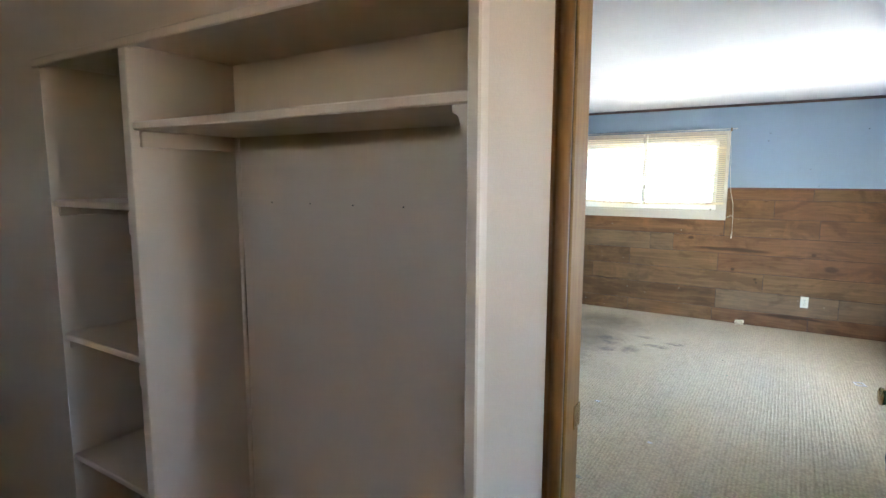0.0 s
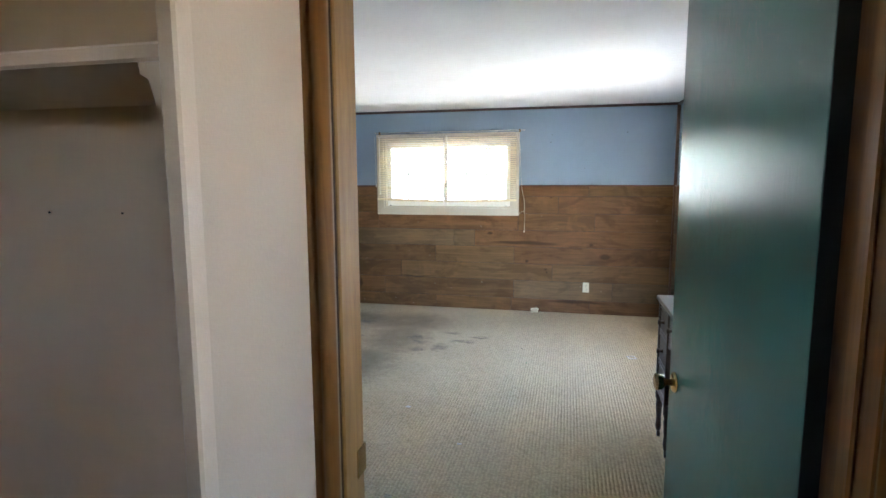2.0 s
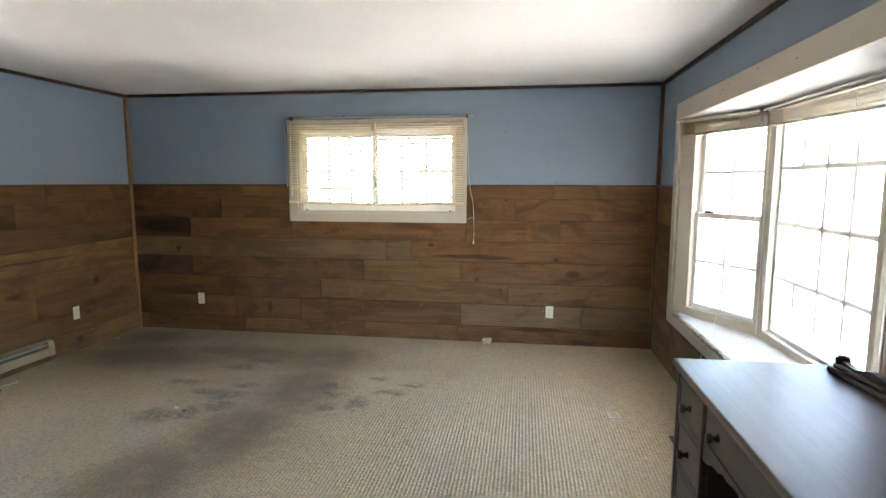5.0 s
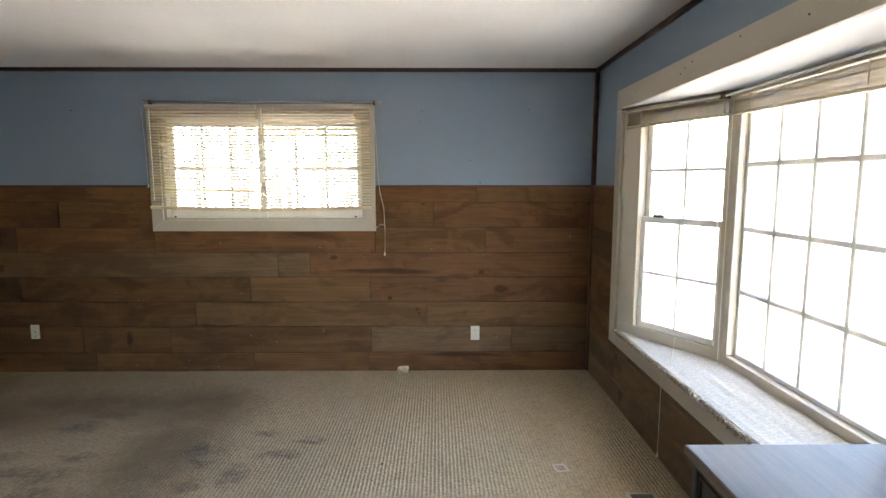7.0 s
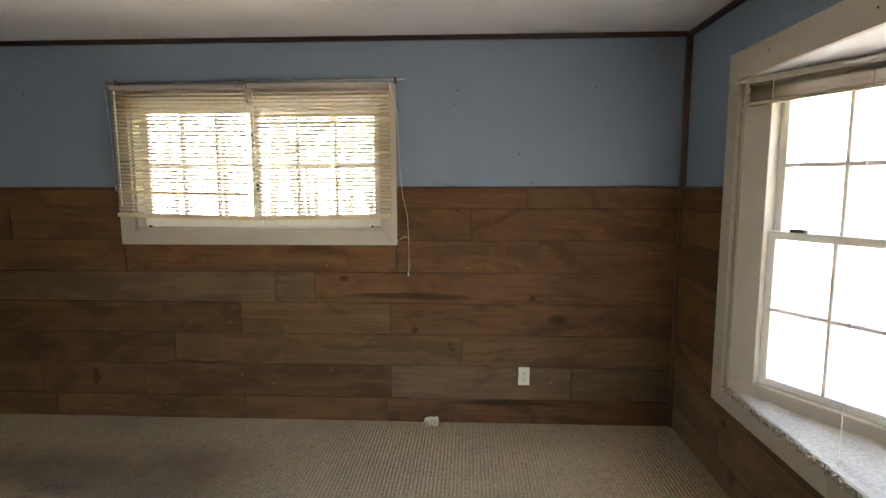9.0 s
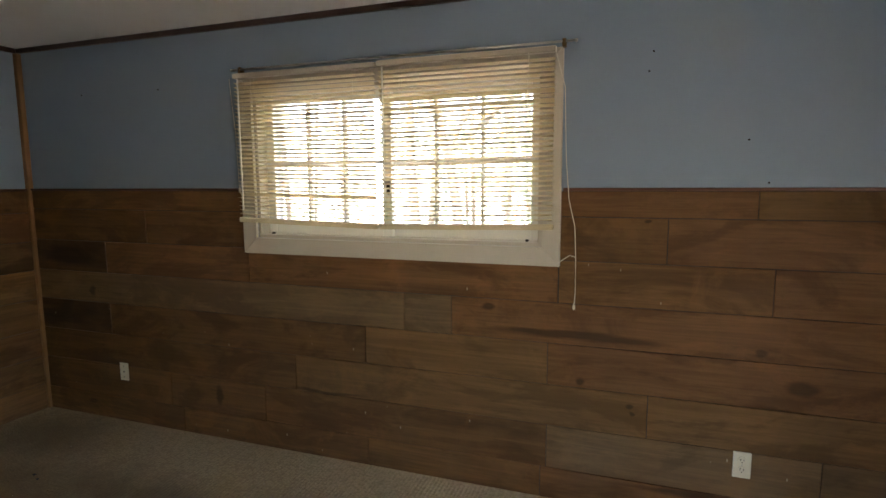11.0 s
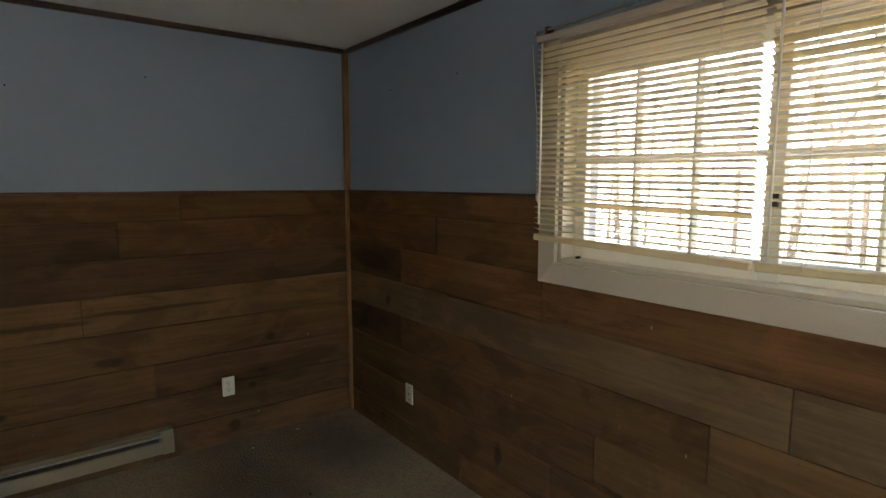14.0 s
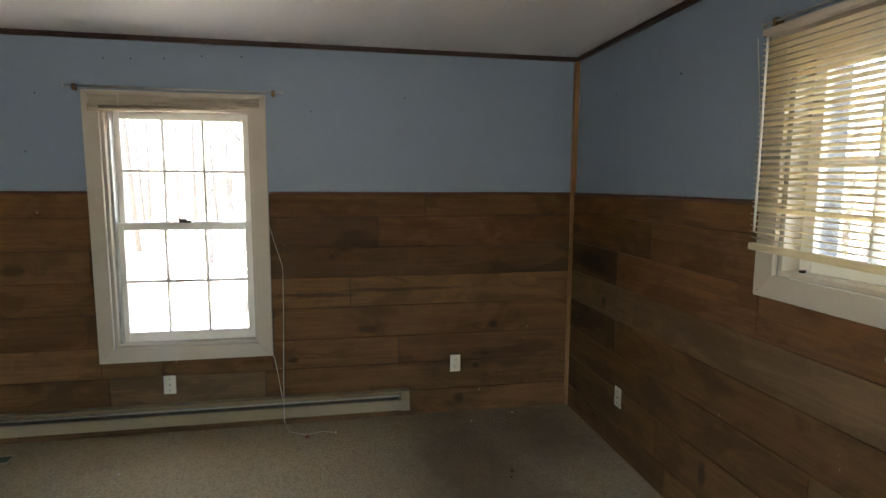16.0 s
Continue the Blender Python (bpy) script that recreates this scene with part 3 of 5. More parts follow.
def bar_mesh(u0, u1, z0, z1, y_room, y_glass, upright, edge=0.45):
    """A glazing bar that tapers from the glass to a narrow rounded edge on the room side."""
    bm = bmesh.new()
    c, h = ((u0 + u1) / 2, (u1 - u0) / 2) if upright else ((z0 + z1) / 2, (z1 - z0) / 2)
    y_out = 2 * y_glass - y_room - 0.006
    prof = [(-edge, y_out), (-1.0, y_glass + 0.003), (-1.0, y_glass - 0.003), (-edge, y_room + 0.003), (-edge * 0.7, y_room), (edge * 0.7, y_room), (edge, y_room + 0.003), (1.0, y_glass - 0.003), (1.0, y_glass + 0.003), (edge, y_out)]
    ends = (z0, z1) if upright else (u0, u1)
    rings = [[bm.verts.new((c + h * k, y, e) if upright else (e, y, c + h * k)) for k, y in prof] for e in ends]
    for i in range(len(prof)):
        j = (i + 1) % len(prof)
        bm.faces.new((rings[0][i], rings[0][j], rings[1][j], rings[1][i]))
    bm.faces.new(rings[0][::-1])
    bm.faces.new(rings[1])
    bmesh.ops.recalc_face_normals(bm, faces=bm.faces)
    return bm


def sash(root, name, u0, u1, z0, z1, y0, y1, cols, rows, stile=0.045, bar=0.025, rail_low=None, material=None, edge=0.6):
    """A glazed frame in the (u, z) plane, between depths y0 and y1, with glazing bars and panes."""
    material = material or SASH
    low = rail_low or stile
    bm = bmesh.new()
    for a, b in (((u0, y0, z0), (u0 + stile, y1, z1)), ((u1 - stile, y0, z0), (u1, y1, z1)), ((u0 + stile, y0, z0), (u1 - stile, y1, z0 + low)), ((u0 + stile, y0, z1 - stile), (u1 - stile, y1, z1))):
        box(a, b, 0.003, bm)
    s = part(name, bm, material, root)
    gu0, gu1, gz0, gz1 = u0 + stile, u1 - stile, z0 + low, z1 - stile
    ym = (y0 + y1) / 2
    for k in range(1, cols):
        u = gu0 + (gu1 - gu0) * k / cols
        part("glazing_bar", bar_mesh(u - bar / 2, u + bar / 2, gz0, gz1, ym - 0.022, ym, True, edge), BAR, s)
    for k in range(1, rows):
        z = gz0 + (gz1 - gz0) * k / rows
        part("glazing_bar", bar_mesh(gu0, gu1, z - bar / 2, z + bar / 2, ym - 0.0205, ym, False, edge), BAR, s)
    for c in range(cols):
        for r in range(rows):
            a, b = gu0 + (gu1 - gu0) * c / cols, gu0 + (gu1 - gu0) * (c + 1) / cols
            d, e = gz0 + (gz1 - gz0) * r / rows, gz0 + (gz1 - gz0) * (r + 1) / rows
            pane = part("pane", box((a, ym - 0.0015, d), (b, ym + 0.0015, e)), GLASS, s)
            pane.visible_shadow = False
    return s


def lining(root, u0, u1, z0, z1, y0, y1, t=0.018, material=None):
    """Boards that line the depth of an opening."""
    material = material or CREAM
    for nm, a, b in (("window_sill", (u0, y0, z0), (u1, y1, z0 + t)), ("jamb_liner", (u0, y0, z0 + t), (u0 + t, y1, z1 - t)), ("jamb_liner", (u1 - t, y0, z0 + t), (u1, y1, z1 - t)), ("head_liner", (u0, y0, z1 - t), (u1, y1, z1))):
        part(nm, box(a, b, 0.002), material, root)


def slat_mesh(name, length, width, material):
    """One slightly crowned blind slat along x."""
    bm = bmesh.new()
    n = 4
    top, low = [], []
    for i in range(n + 1):
        y = width * (i / n - 0.5)
        z = 0.0016 * (1 - (2 * i / n - 1) ** 2)
        top.append([bm.verts.new((x, y, z + 0.0007)) for x in (-length / 2, length / 2)])
        low.append([bm.verts.new((x, y, z - 0.0007)) for x in (-length / 2, length / 2)])
    for i in range(n):
        bm.faces.new((top[i][0], top[i][1], top[i + 1][1], top[i + 1][0])).smooth = True
        bm.faces.new((low[i][0], low[i + 1][0], low[i + 1][1], low[i][1])).smooth = True
    for a, b in ((top[0], low[0]), (low[n], top[n])):
        bm.faces.new((a[0], b[0], b[1], a[1]))
    bmesh.ops.recalc_face_normals(bm, faces=bm.faces)
    me = bpy.data.meshes.new(name)
    bm.to_mesh(me)
    bm.free()
    me.materials.append(material)
    return me


def blind(label, m, length, top, bottom_l, bottom_r, tilt, gaps=(), pitch=0.0212, material=None, width=0.025, wand=None):
    """A horizontal blind hung with its slats let down. Local x along the blind, z from its head, y into the room is minus."""
    material = material or SLAT
    b = thing("window_blind", label, "blind", m, "window blinds")
    part("head_rail", box((-length / 2, -0.014, top - 0.025), (length / 2, 0.014, top), 0.003), CREAM, b)
    me = slat_mesh("slat", length - 0.012, width, material)
    n = int((top - 0.03 - max(bottom_l, bottom_r)) / pitch)
    r = random.Random(int(length * 1000))
    for k in range(n):
        f = (k + 1) / n
        z = top - 0.03 - (k + 1) * pitch * (top - 0.04 - (bottom_l + bottom_r) / 2) / (n * pitch)
        sl = (bottom_r - bottom_l) * f / length
        a = tilt + r.uniform(-3, 3) + gaps[k] if k < len(gaps) else tilt + r.uniform(-3, 3)
        share("slat", me, b, pose(r.uniform(-0.002, 0.002), 0, z, a, -math.degrees(math.atan(sl)), 0))
    bm = box((-length / 2, -0.013, -0.012), (length / 2, 0.013, 0.013), 0.004)
    rail_ = part("bottom_rail", bm, material, b)
    rail_.matrix_basis = pose(0, 0, (bottom_l + bottom_r) / 2, 0, -math.degrees(math.atan((bottom_r - bottom_l) / length)), 0)
    for u in (-0.36, 0.36):
        for y in (-0.0135, 0.0135):
            zb = (bottom_l + bottom_r) / 2 + (bottom_r - bottom_l) * u
            part("ladder_cord", tube([(u * length, y, top - 0.02), (u * length, y, zb)], 0.0009, 4), CORD, b)
    if wand:
        part("tilt_wand", tube([(wand[0], -0.02, top - 0.03), (wand[0] + 0.004, -0.024, wand[1])], 0.004, 8), SASH, b, "clear plastic tilt wand")
    return b


def raised_blind(label, m, length, top, height, droop, n=16):
    """A blind pulled fully up: a head rail and a stack of slats, hanging lower at one end."""
    b = thing("raised_blind", label, "blind", m, "raised blinds")
    part("head_rail", box((-length / 2, -0.016, top - 0.026), (length / 2, 0.016, top), 0.003), CREAM, b)
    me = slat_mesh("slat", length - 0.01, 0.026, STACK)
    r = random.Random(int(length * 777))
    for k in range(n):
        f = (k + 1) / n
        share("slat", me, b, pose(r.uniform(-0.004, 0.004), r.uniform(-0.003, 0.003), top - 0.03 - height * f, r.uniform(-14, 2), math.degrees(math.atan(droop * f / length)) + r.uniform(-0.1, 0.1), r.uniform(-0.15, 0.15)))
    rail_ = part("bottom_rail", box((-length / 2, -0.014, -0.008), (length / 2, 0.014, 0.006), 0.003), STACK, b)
    rail_.matrix_basis = pose(0, 0, top - 0.038 - height, 0, math.degrees(math.atan(droop / length)), 0)
    for u in (-0.32, 0.32):
        part("ladder_tape", box((u * length - 0.0022, -0.018, top - 0.035 - height), (u * length + 0.0022, -0.0165, top - 0.02)), CORD, b)
    return b


# north slider
win_n = thing("window_1", "cream-framed sliding window behind two let-down blinds", "window", kind="structure")
casing(win_n, NX0, NX1, NZ0, NZ1, 0.085, lambda u, d, z: (u, d, z))
lining(win_n, NX0, NX1, NZ0, NZ1, 0.0, 0.15)
mid = -2.56
sash(win_n, "sliding_sash", NX0 + 0.018, mid + 0.03, NZ0 + 0.018, NZ1 - 0.018, 0.070, 0.100, 3, 2, 0.050, 0.021, 0.065)
sash(win_n, "sliding_sash", mid - 0.03, NX1 - 0.018, NZ0 + 0.018, NZ1 - 0.018, 0.104, 0.134, 3, 2, 0.050, 0.021, 0.065)
part("sash_latch", box((mid + 0.004, 0.058, 1.44), (mid + 0.022, 0.070, 1.49), 0.003), DARKMETAL, win_n)
for x in (NX0 + 0.06, NX1 - 0.08):
    part("track_stop", box((x, 0.030, NZ0 + 0.018), (x + 0.014, 0.050, NZ0 + 0.028), 0.002), DARKMETAL, win_n)
blind("cream slatted blind let down crookedly over a slider", pose(-2.955, -0.060, 0), 0.815, 2.062, 1.305, 1.285, -20, gaps=(0,) * 27 + (-28,), wand=(-0.37, 1.36))
blind("cream slatted blind let down short of the sill", pose(-2.118, -0.060, 0), 0.835, 2.066, 1.285, 1.300, -18, gaps=(0,) * 6 + (-24, 0, -18), wand=(-0.385, 1.32))


def curtain_rod(label, m, length):
    b = thing("curtain_rod", label, "curtain rod", m, "curtain rods")
    part("rod", tube([(-length / 2, 0, 0), (length / 2, 0, 0)], 0.005, 8), STEEL, b)
    for s in (-1, 1):
        part("bracket", box((s * (length / 2 - 0.05) - 0.008, -0.006, -0.022), (s * (length / 2 - 0.05) + 0.008, 0.03, 0.012), 0.003), OLDBRASS, b, "small brass bracket")
        part("end_cap", lathe([(0.006, -0.006), (0.008, 0), (0.005, 0.006)], 10, "x", (s * length / 2, 0, 0)), STEEL, b)
    return b


curtain_rod("thin grey metal curtain rod over the slider", pose(-2.50, -0.052, 2.084), 1.76)
curtain_rod("thin grey metal curtain rod over a sash window", pose(W + 0.05, -2.43, 2.045, 0, 0, 90), 1.15)


def cord_thing(name, label, points, r=0.0018, tassel=True):
    b = thing(name, label, "cord", pose(*points[-1]))
    o = Vector(points[-1])
    part("cord", tube([Vector(p) - o for p in points], r, 5), CORD, b)
    if tassel:
        part("tassel", lathe([(0.003, 0.012), (0.006, 0.0), (0.006, -0.012), (0.002, -0.016)], 10), PLASTIC, b)
    return b


cord_thing("blind_cord", "cream pull cord hanging beside the slider", [(-1.70, -0.075, 2.04), (-1.665, -0.03, 1.9), (-1.655, -0.02, 1.6), (-1.64, -0.016, 1.42), (-1.612, -0.016, 1.30), (-1.605, -0.016, 1.15), (-1.604, -0.016, 1.0), (-1.608, -0.016, 0.945)])
cord_thing("loose_cord", "cream cord end tied to the window casing", [(-1.606, -0.018, 1.165), (-1.63, -0.02, 1.175), (-1.665, -0.02, 1.15), (-1.683, -0.024, 1.135)], tassel=False)
cord_thing("blind_cord", "thin cream cord hanging at the edge of a blind", [(-3.385, -0.07, 2.04), (-3.392, -0.03, 1.75), (-3.395, -0.02, 1.5), (-3.394, -0.018, 1.465)], 0.0014)

# west double-hung
def turned(u, d, z):
    return (-d, u, z)
win_w = thing("window_2", "cream double-hung window with small panes and a raised blind", "window", pose(W, 0, 0, 0, 0, 90), kind="structure")
casing(win_w, WY0, WY1, WZ0, WZ1, 0.085, lambda u, d, z: (u, d, z))
lining(win_w, WY0, WY1, WZ0, WZ1, 0.0, 0.15)
MEET = 1.265
sash(win_w, "upper_sash", WY0 + 0.02, WY1 - 0.02, MEET - 0.02, WZ1 - 0.018, 0.094, 0.124, 3, 2, 0.045, 0.022)
sash(win_w, "lower_sash", WY0 + 0.02, WY1 - 0.02, WZ0 + 0.018, MEET + 0.02, 0.056, 0.086, 3, 2, 0.045, 0.022, 0.06)
part("sash_lock", box((-2.475, 0.035, MEET + 0.02), (-2.41, 0.075, MEET + 0.034), 0.004), DARKMETAL, win_w, "dark bronze sash lock")
part("lock_lever", box((-2.485, 0.04, MEET + 0.034), (-2.43, 0.055, MEET + 0.044), 0.003), DARKMETAL, win_w)
part("sash_channel", box((WY0 + 0.018, 0.03, WZ0 + 0.018), (WY0 + 0.034, 0.13, WZ1 - 0.018), 0.002), STEEL, win_w, "grey metal sash channel")
raised_blind("cream slatted blind pulled fully up over a sash window", pose(W + 0.02, -2.445, 0, 0, 0, 90), 0.92, 2.03, 0.055, -0.03, 14)
cord_thing("blind_cord", "thin cream blind cord knotted beside the sash window", [(W + 0.03, -1.955, 1.28), (W + 0.02, -1.93, 1.18), (W + 0.018, -1.885, 1.02), (W + 0.018, -1.882, 0.99), (W + 0.03, -1.885, 0.7), (W + 0.06, -1.89, 0.4), (W + 0.075, -1.893, 0.20), (W + 0.085, -1.893, 0.06), (W + 0.12, -1.86, 0.004), (W + 0.18, -1.76, 0.004), (W + 0.15, -1.66, 0.004), (W + 0.18, -1.58, 0.004)])
cord_thing("loose_cord", "thin cream cord slanting down to the heater", [(W + 0.03, -1.96, 0.49), (W + 0.03, -1.94, 0.42), (W + 0.07, -1.90, 0.196)], tassel=False)

# bay
PA, PB = (0.372, -1.325), (0.372, -2.49)
bay = thing("window_3", "cream bay window with many small panes and a carpeted seat", "window", kind="structure")
casing(bay, BY0, BY1, BZ0, BZ1, 0.098, lambda u, d, z: (d, u, z), head=0.125)
outline = [(0.0, BY1 + 0.02), (0.15, BY1 + 0.02), (PA[0] + 0.15, PA[1] + 0.10), (PB[0] + 0.15, PB[1] - 0.10), (0.15, BY0 - 0.02), (0.0, BY0 - 0.02)]


def plate(pts, z0, z1):
    bm = bmesh.new()
    a = [bm.verts.new((x, y, z0)) for x, y in pts]
    b = [bm.verts.new((x, y, z1)) for x, y in pts]
    bm.faces.new(a[::-1])
    bm.faces.new(b)
    for i in range(len(a)):
        j = (i + 1) % len(a)
        bm.faces.new((a[i], a[j], b[j], b[i]))
    bmesh.ops.recalc_face_normals(bm, faces=bm.faces)
    return bm


inset = [(0.145, BY1 + 0.02), (0.15, BY1 + 0.02), *outline[2:5], (0.145, BY0 - 0.02)]
part("bay_soffit", plate([(0.0, BY1), *outline[1:5], (0.0, BY0)], BZ1, BZ1 + 0.018), WHITE, bay, "white plaster bay ceiling")
part("bay_roof", plate(inset, BZ1 + 0.02, BZ1 + 0.30), GREYHOOD, bay)
part("seat_board", plate([(0.0, BY1), *outline[1:5], (0.0, BY0)], BZ0 - 0.045, BZ0 - 0.012), CREAM, bay)
part("bay_base", plate(inset, -0.1, BZ0 - 0.05), GREYHOOD, bay)
seat_pts = [(0.002, BY1 - 0.03), (0.10, BY1 - 0.11), (PA[0] - 0.01, PA[1] - 0.02), (PB[0] - 0.01, PB[1] + 0.02), (0.10, BY0 + 0.11), (0.002, BY0 + 0.03)]


def shag(pts, z0, z1):
    """Seat carpet: a slab whose top is uneven."""
    bm = plate(pts, z0, z1)
    bmesh.ops.triangulate(bm, faces=bm.faces)
    bmesh.ops.subdivide_edges(bm, edges=bm.edges, cuts=10, use_grid_fill=True)
    for v in bm.verts:
        if v.co.z > z1 - 0.001:
            v.co.z += 0.006 * noise.noise(v.co * 30) + 0.004 * noise.noise(v.co * 9)
    return bm


part("seat_carpet", shag(seat_pts, BZ0 - 0.011, BZ0 + 0.006), SEAT, bay, "pale shag carpet offcut on the seat")
fr = bmesh.new()
rr = random.Random(8)
y = BY1 - 0.05
while y > BY0 + 0.05:
    h = rr.uniform(0.012, 0.032)
    x = rr.uniform(-0.024, -0.004)
    tube([(0.006, y, BZ0), (x - 0.004, y + rr.uniform(-0.008, 0.008), BZ0 + h * 0.4), (x - 0.006, y + rr.uniform(-0.01, 0.01), BZ0 - h * 0.5)], 0.0036, 4, fr)
    y -= rr.uniform(0.003, 0.007)
tagged(part("carpet_fringe", fr, FRINGE, bay, "frayed brown carpet edge"), kind="stuff")


def bay_post(x, y, rz):
    b = part("mullion_post", box((-0.028, -0.030, BZ0 - 0.012), (0.045, 0.030, BZ1), 0.004), CREAM, bay)
    b.matrix_basis = pose(x, y, 0, 0, 0, rz)
    s = part("post_bead", box((-0.036, -0.010, BZ0), (-0.026, 0.010, BZ1), 0.003), SASH, b)
    return b


bay_post(*PA, -14)
bay_post(*PB, 14)


def bay_unit(a, b, kind, j0=0.05, j1=0.04, sill=0.075, head=0.073):
    """One light of the bay, from plan point a to plan point b, seen from inside with a at its left."""
    ax, ay = a
    d = Vector((b[0] - a[0], b[1] - a[1], 0))
    ln = d.length
    ang = math.degrees(math.atan2(d.y, d.x))
    z0, z1 = BZ0 - 0.01, BZ1
    m = pose(ax, ay, 0, 0, 0, ang)
    u = new("double_hung_light" if kind == "hung" else "fixed_light")
    u.parent, u.matrix_basis = bay, m
    for nm, p, q in (("light_sill", (0, -0.03, z0), (ln, 0.07, z0 + sill)), ("light_head", (0, -0.03, z1 - head), (ln, 0.07, z1)), ("light_jamb", (0, -0.03, z0 + sill), (j0, 0.07, z1 - head)), ("light_jamb", (ln - j1, -0.03, z0 + sill), (ln, 0.07, z1 - head))):
        part(nm, box(p, q, 0.003), CREAM, u)
    return u, ln, z0 + sill, z1 - head


def glaze(u, u0, u1, z0, z1, y0, y1, cols, rows, stile, bar):
    """Frame, bars and panes of one bay light, joined by sort so that they stay one level below it."""
    bm = bmesh.new()
    for a, b in (((u0, y0, z0), (u0 + stile, y1, z1)), ((u1 - stile, y0, z0), (u1, y1, z1)), ((u0 + stile, y0, z0), (u1 - stile, y1, z0 + stile)), ((u0 + stile, y0, z1 - stile), (u1 - stile, y1, z1))):
        box(a, b, 0.003, bm)
    part("sash_frame", bm, SASH, u)
    a0, a1, b0, b1 = u0 + stile, u1 - stile, z0 + stile, z1 - stile
    ym = (y0 + y1) / 2
    for k in range(1, cols):
        x = a0 + (a1 - a0) * k / cols
        part("glazing_bar", bar_mesh(x - bar / 2, x + bar / 2, b0, b1, ym - 0.020, ym, True, 0.78), BAR, u)
    for k in range(1, rows):
        z = b0 + (b1 - b0) * k / rows
        part("glazing_bar", bar_mesh(a0, a1, z - bar / 2, z + bar / 2, ym - 0.0185, ym, False, 0.78), BAR, u)
    for c in range(cols):
        for r in range(rows):
            p = part("pane", box((a0 + (a1 - a0) * c / cols, ym - 0.0015, b0 + (b1 - b0) * r / rows), (a0 + (a1 - a0) * (c + 1) / cols, ym + 0.0015, b0 + (b1 - b0) * (r + 1) / rows)), GLASS, u)
            p.visible_shadow = False


START, END = (0.02, BY1 - 0.022), (0.02, BY0 + 0.022)
for y0, y1 in ((BY1 - 0.014, BY1 + 0.001), (BY0 - 0.001, BY0 + 0.014)):
    part("jamb_liner", box((-0.001, y0, BZ0 - 0.012), (0.15, y1, BZ1), 0.002), CREAM, bay)
for a, b, j0, j1 in ((START, PA, 0.126, 0.045), (PB, END, 0.045, 0.126)):
    u, ln, z0, z1 = bay_unit(a, b, "hung", j0, j1)
    mz = (z0 + z1) / 2 + 0.03
    glaze(u, j0, ln - j1, mz - 0.018, z1, 0.036, 0.064, 2, 2, 0.036, 0.022)
    glaze(u, j0, ln - j1, z0, mz + 0.018, 0.002, 0.030, 2, 2, 0.036, 0.022)
    part("sash_lock", box((0.36 * ln - 0.035, -0.02, mz + 0.018), (0.36 * ln + 0.03, 0.012, mz + 0.034), 0.004), DARKMETAL, u, "dark bronze sash lock")
u, ln, z0, z1 = bay_unit(PA, PB, "fixed", 0.072, 0.050, 0.062, 0.022)
glaze(u, 0.072, ln - 0.050, z0, z1, 0.010, 0.045, 4, 4, 0.024, 0.03)


def along(a, b, off=0.05):
    d = Vector((b[0] - a[0], b[1] - a[1], 0))
    n = Vector((d.y, -d.x, 0)).normalized()
    c = Vector((a[0] + b[0], a[1] + b[1], 0)) / 2 + n * off
    return pose(c.x, c.y, 0, 0, 0, math.degrees(math.atan2(d.y, d.x))), d.length


m, ln = along(START, PA)
raised_blind("grey-cream slatted blind pulled up in a bay light", m, ln - 0.06, BZ1 - 0.012, 0.070, -0.01, 12)
m, ln = along(PA, PB)
raised_blind("grey-cream slatted blind pulled up crookedly in a wide bay light", m, ln - 0.05, BZ1 - 0.012, 0.080, 0.03, 13)
m, ln = along(PB, END)
raised_blind("grey-cream slatted blind pulled up in a bay light", m, ln - 0.06, BZ1 - 0.012, 0.070, 0.02, 12)
marks = bmesh.new()
for y, z in ((-1.62, 2.045), (-1.50, 2.012), (-1.545, 2.03), (-2.02, 2.055), (-2.42, 2.02), (-0.90, 2.03)):
    lathe([(0.004, -0.001), (0.004, 0.003)], 8, "x", (-0.0228, y, z), marks)
tagged(part("nail_holes", marks, BLACK, bay, "small dark nail holes"), kind="stuff")
rod = thing("bay_curtain_rod", "thin grey curtain rod bent round the bay", "curtain rod", pose(0.3, -1.3, BZ1 - 0.03))
o = Vector((0.3, -1.3, BZ1 - 0.03))
part("rod", tube([Vector(p) - o for p in ((-0.03, -0.60, BZ1 - 0.012), (0.0, -0.70, BZ1 - 0.018), (PA[0] - 0.085, PA[1] - 0.02, BZ1 - 0.022), (PB[0] - 0.085, PB[1] + 0.02, BZ1 - 0.022), (0.0, -3.06, BZ1 - 0.018))], 0.0065, 8), SASH, rod)
part("corner_bracket", box((-0.03, -0.045, -0.005), (0.02, 0.0, 0.022), 0.003), OLDBRASS, rod)
cord_thing("blind_cord", "long cream blind cord trailing over the window seat", [(0.22, -1.16, 1.90), (0.19, -1.2, 1.4), (0.15, -1.25, 1.0), (0.11, -1.31, 0.75), (0.05, -1.40, 0.535), (-0.03, -1.47, 0.47), (-0.035, -1.48, 0.32), (-0.04, -1.49, 0.16), (-0.045, -1.50, 0.07)])
cord_thing("blind_cord", "short cream blind cord hanging at a bay post", [(0.27, -1.36, 1.90), (0.265, -1.37, 1.5), (0.262, -1.372, 1.25)], 0.003)


# ---- entry: hall wall, closet, doorway ----
FY, BK = -5.714, -5.35
wall_closet = thing("wall_closet", "scuffed off-white hall wall round an open closet", "wall", kind="structure")
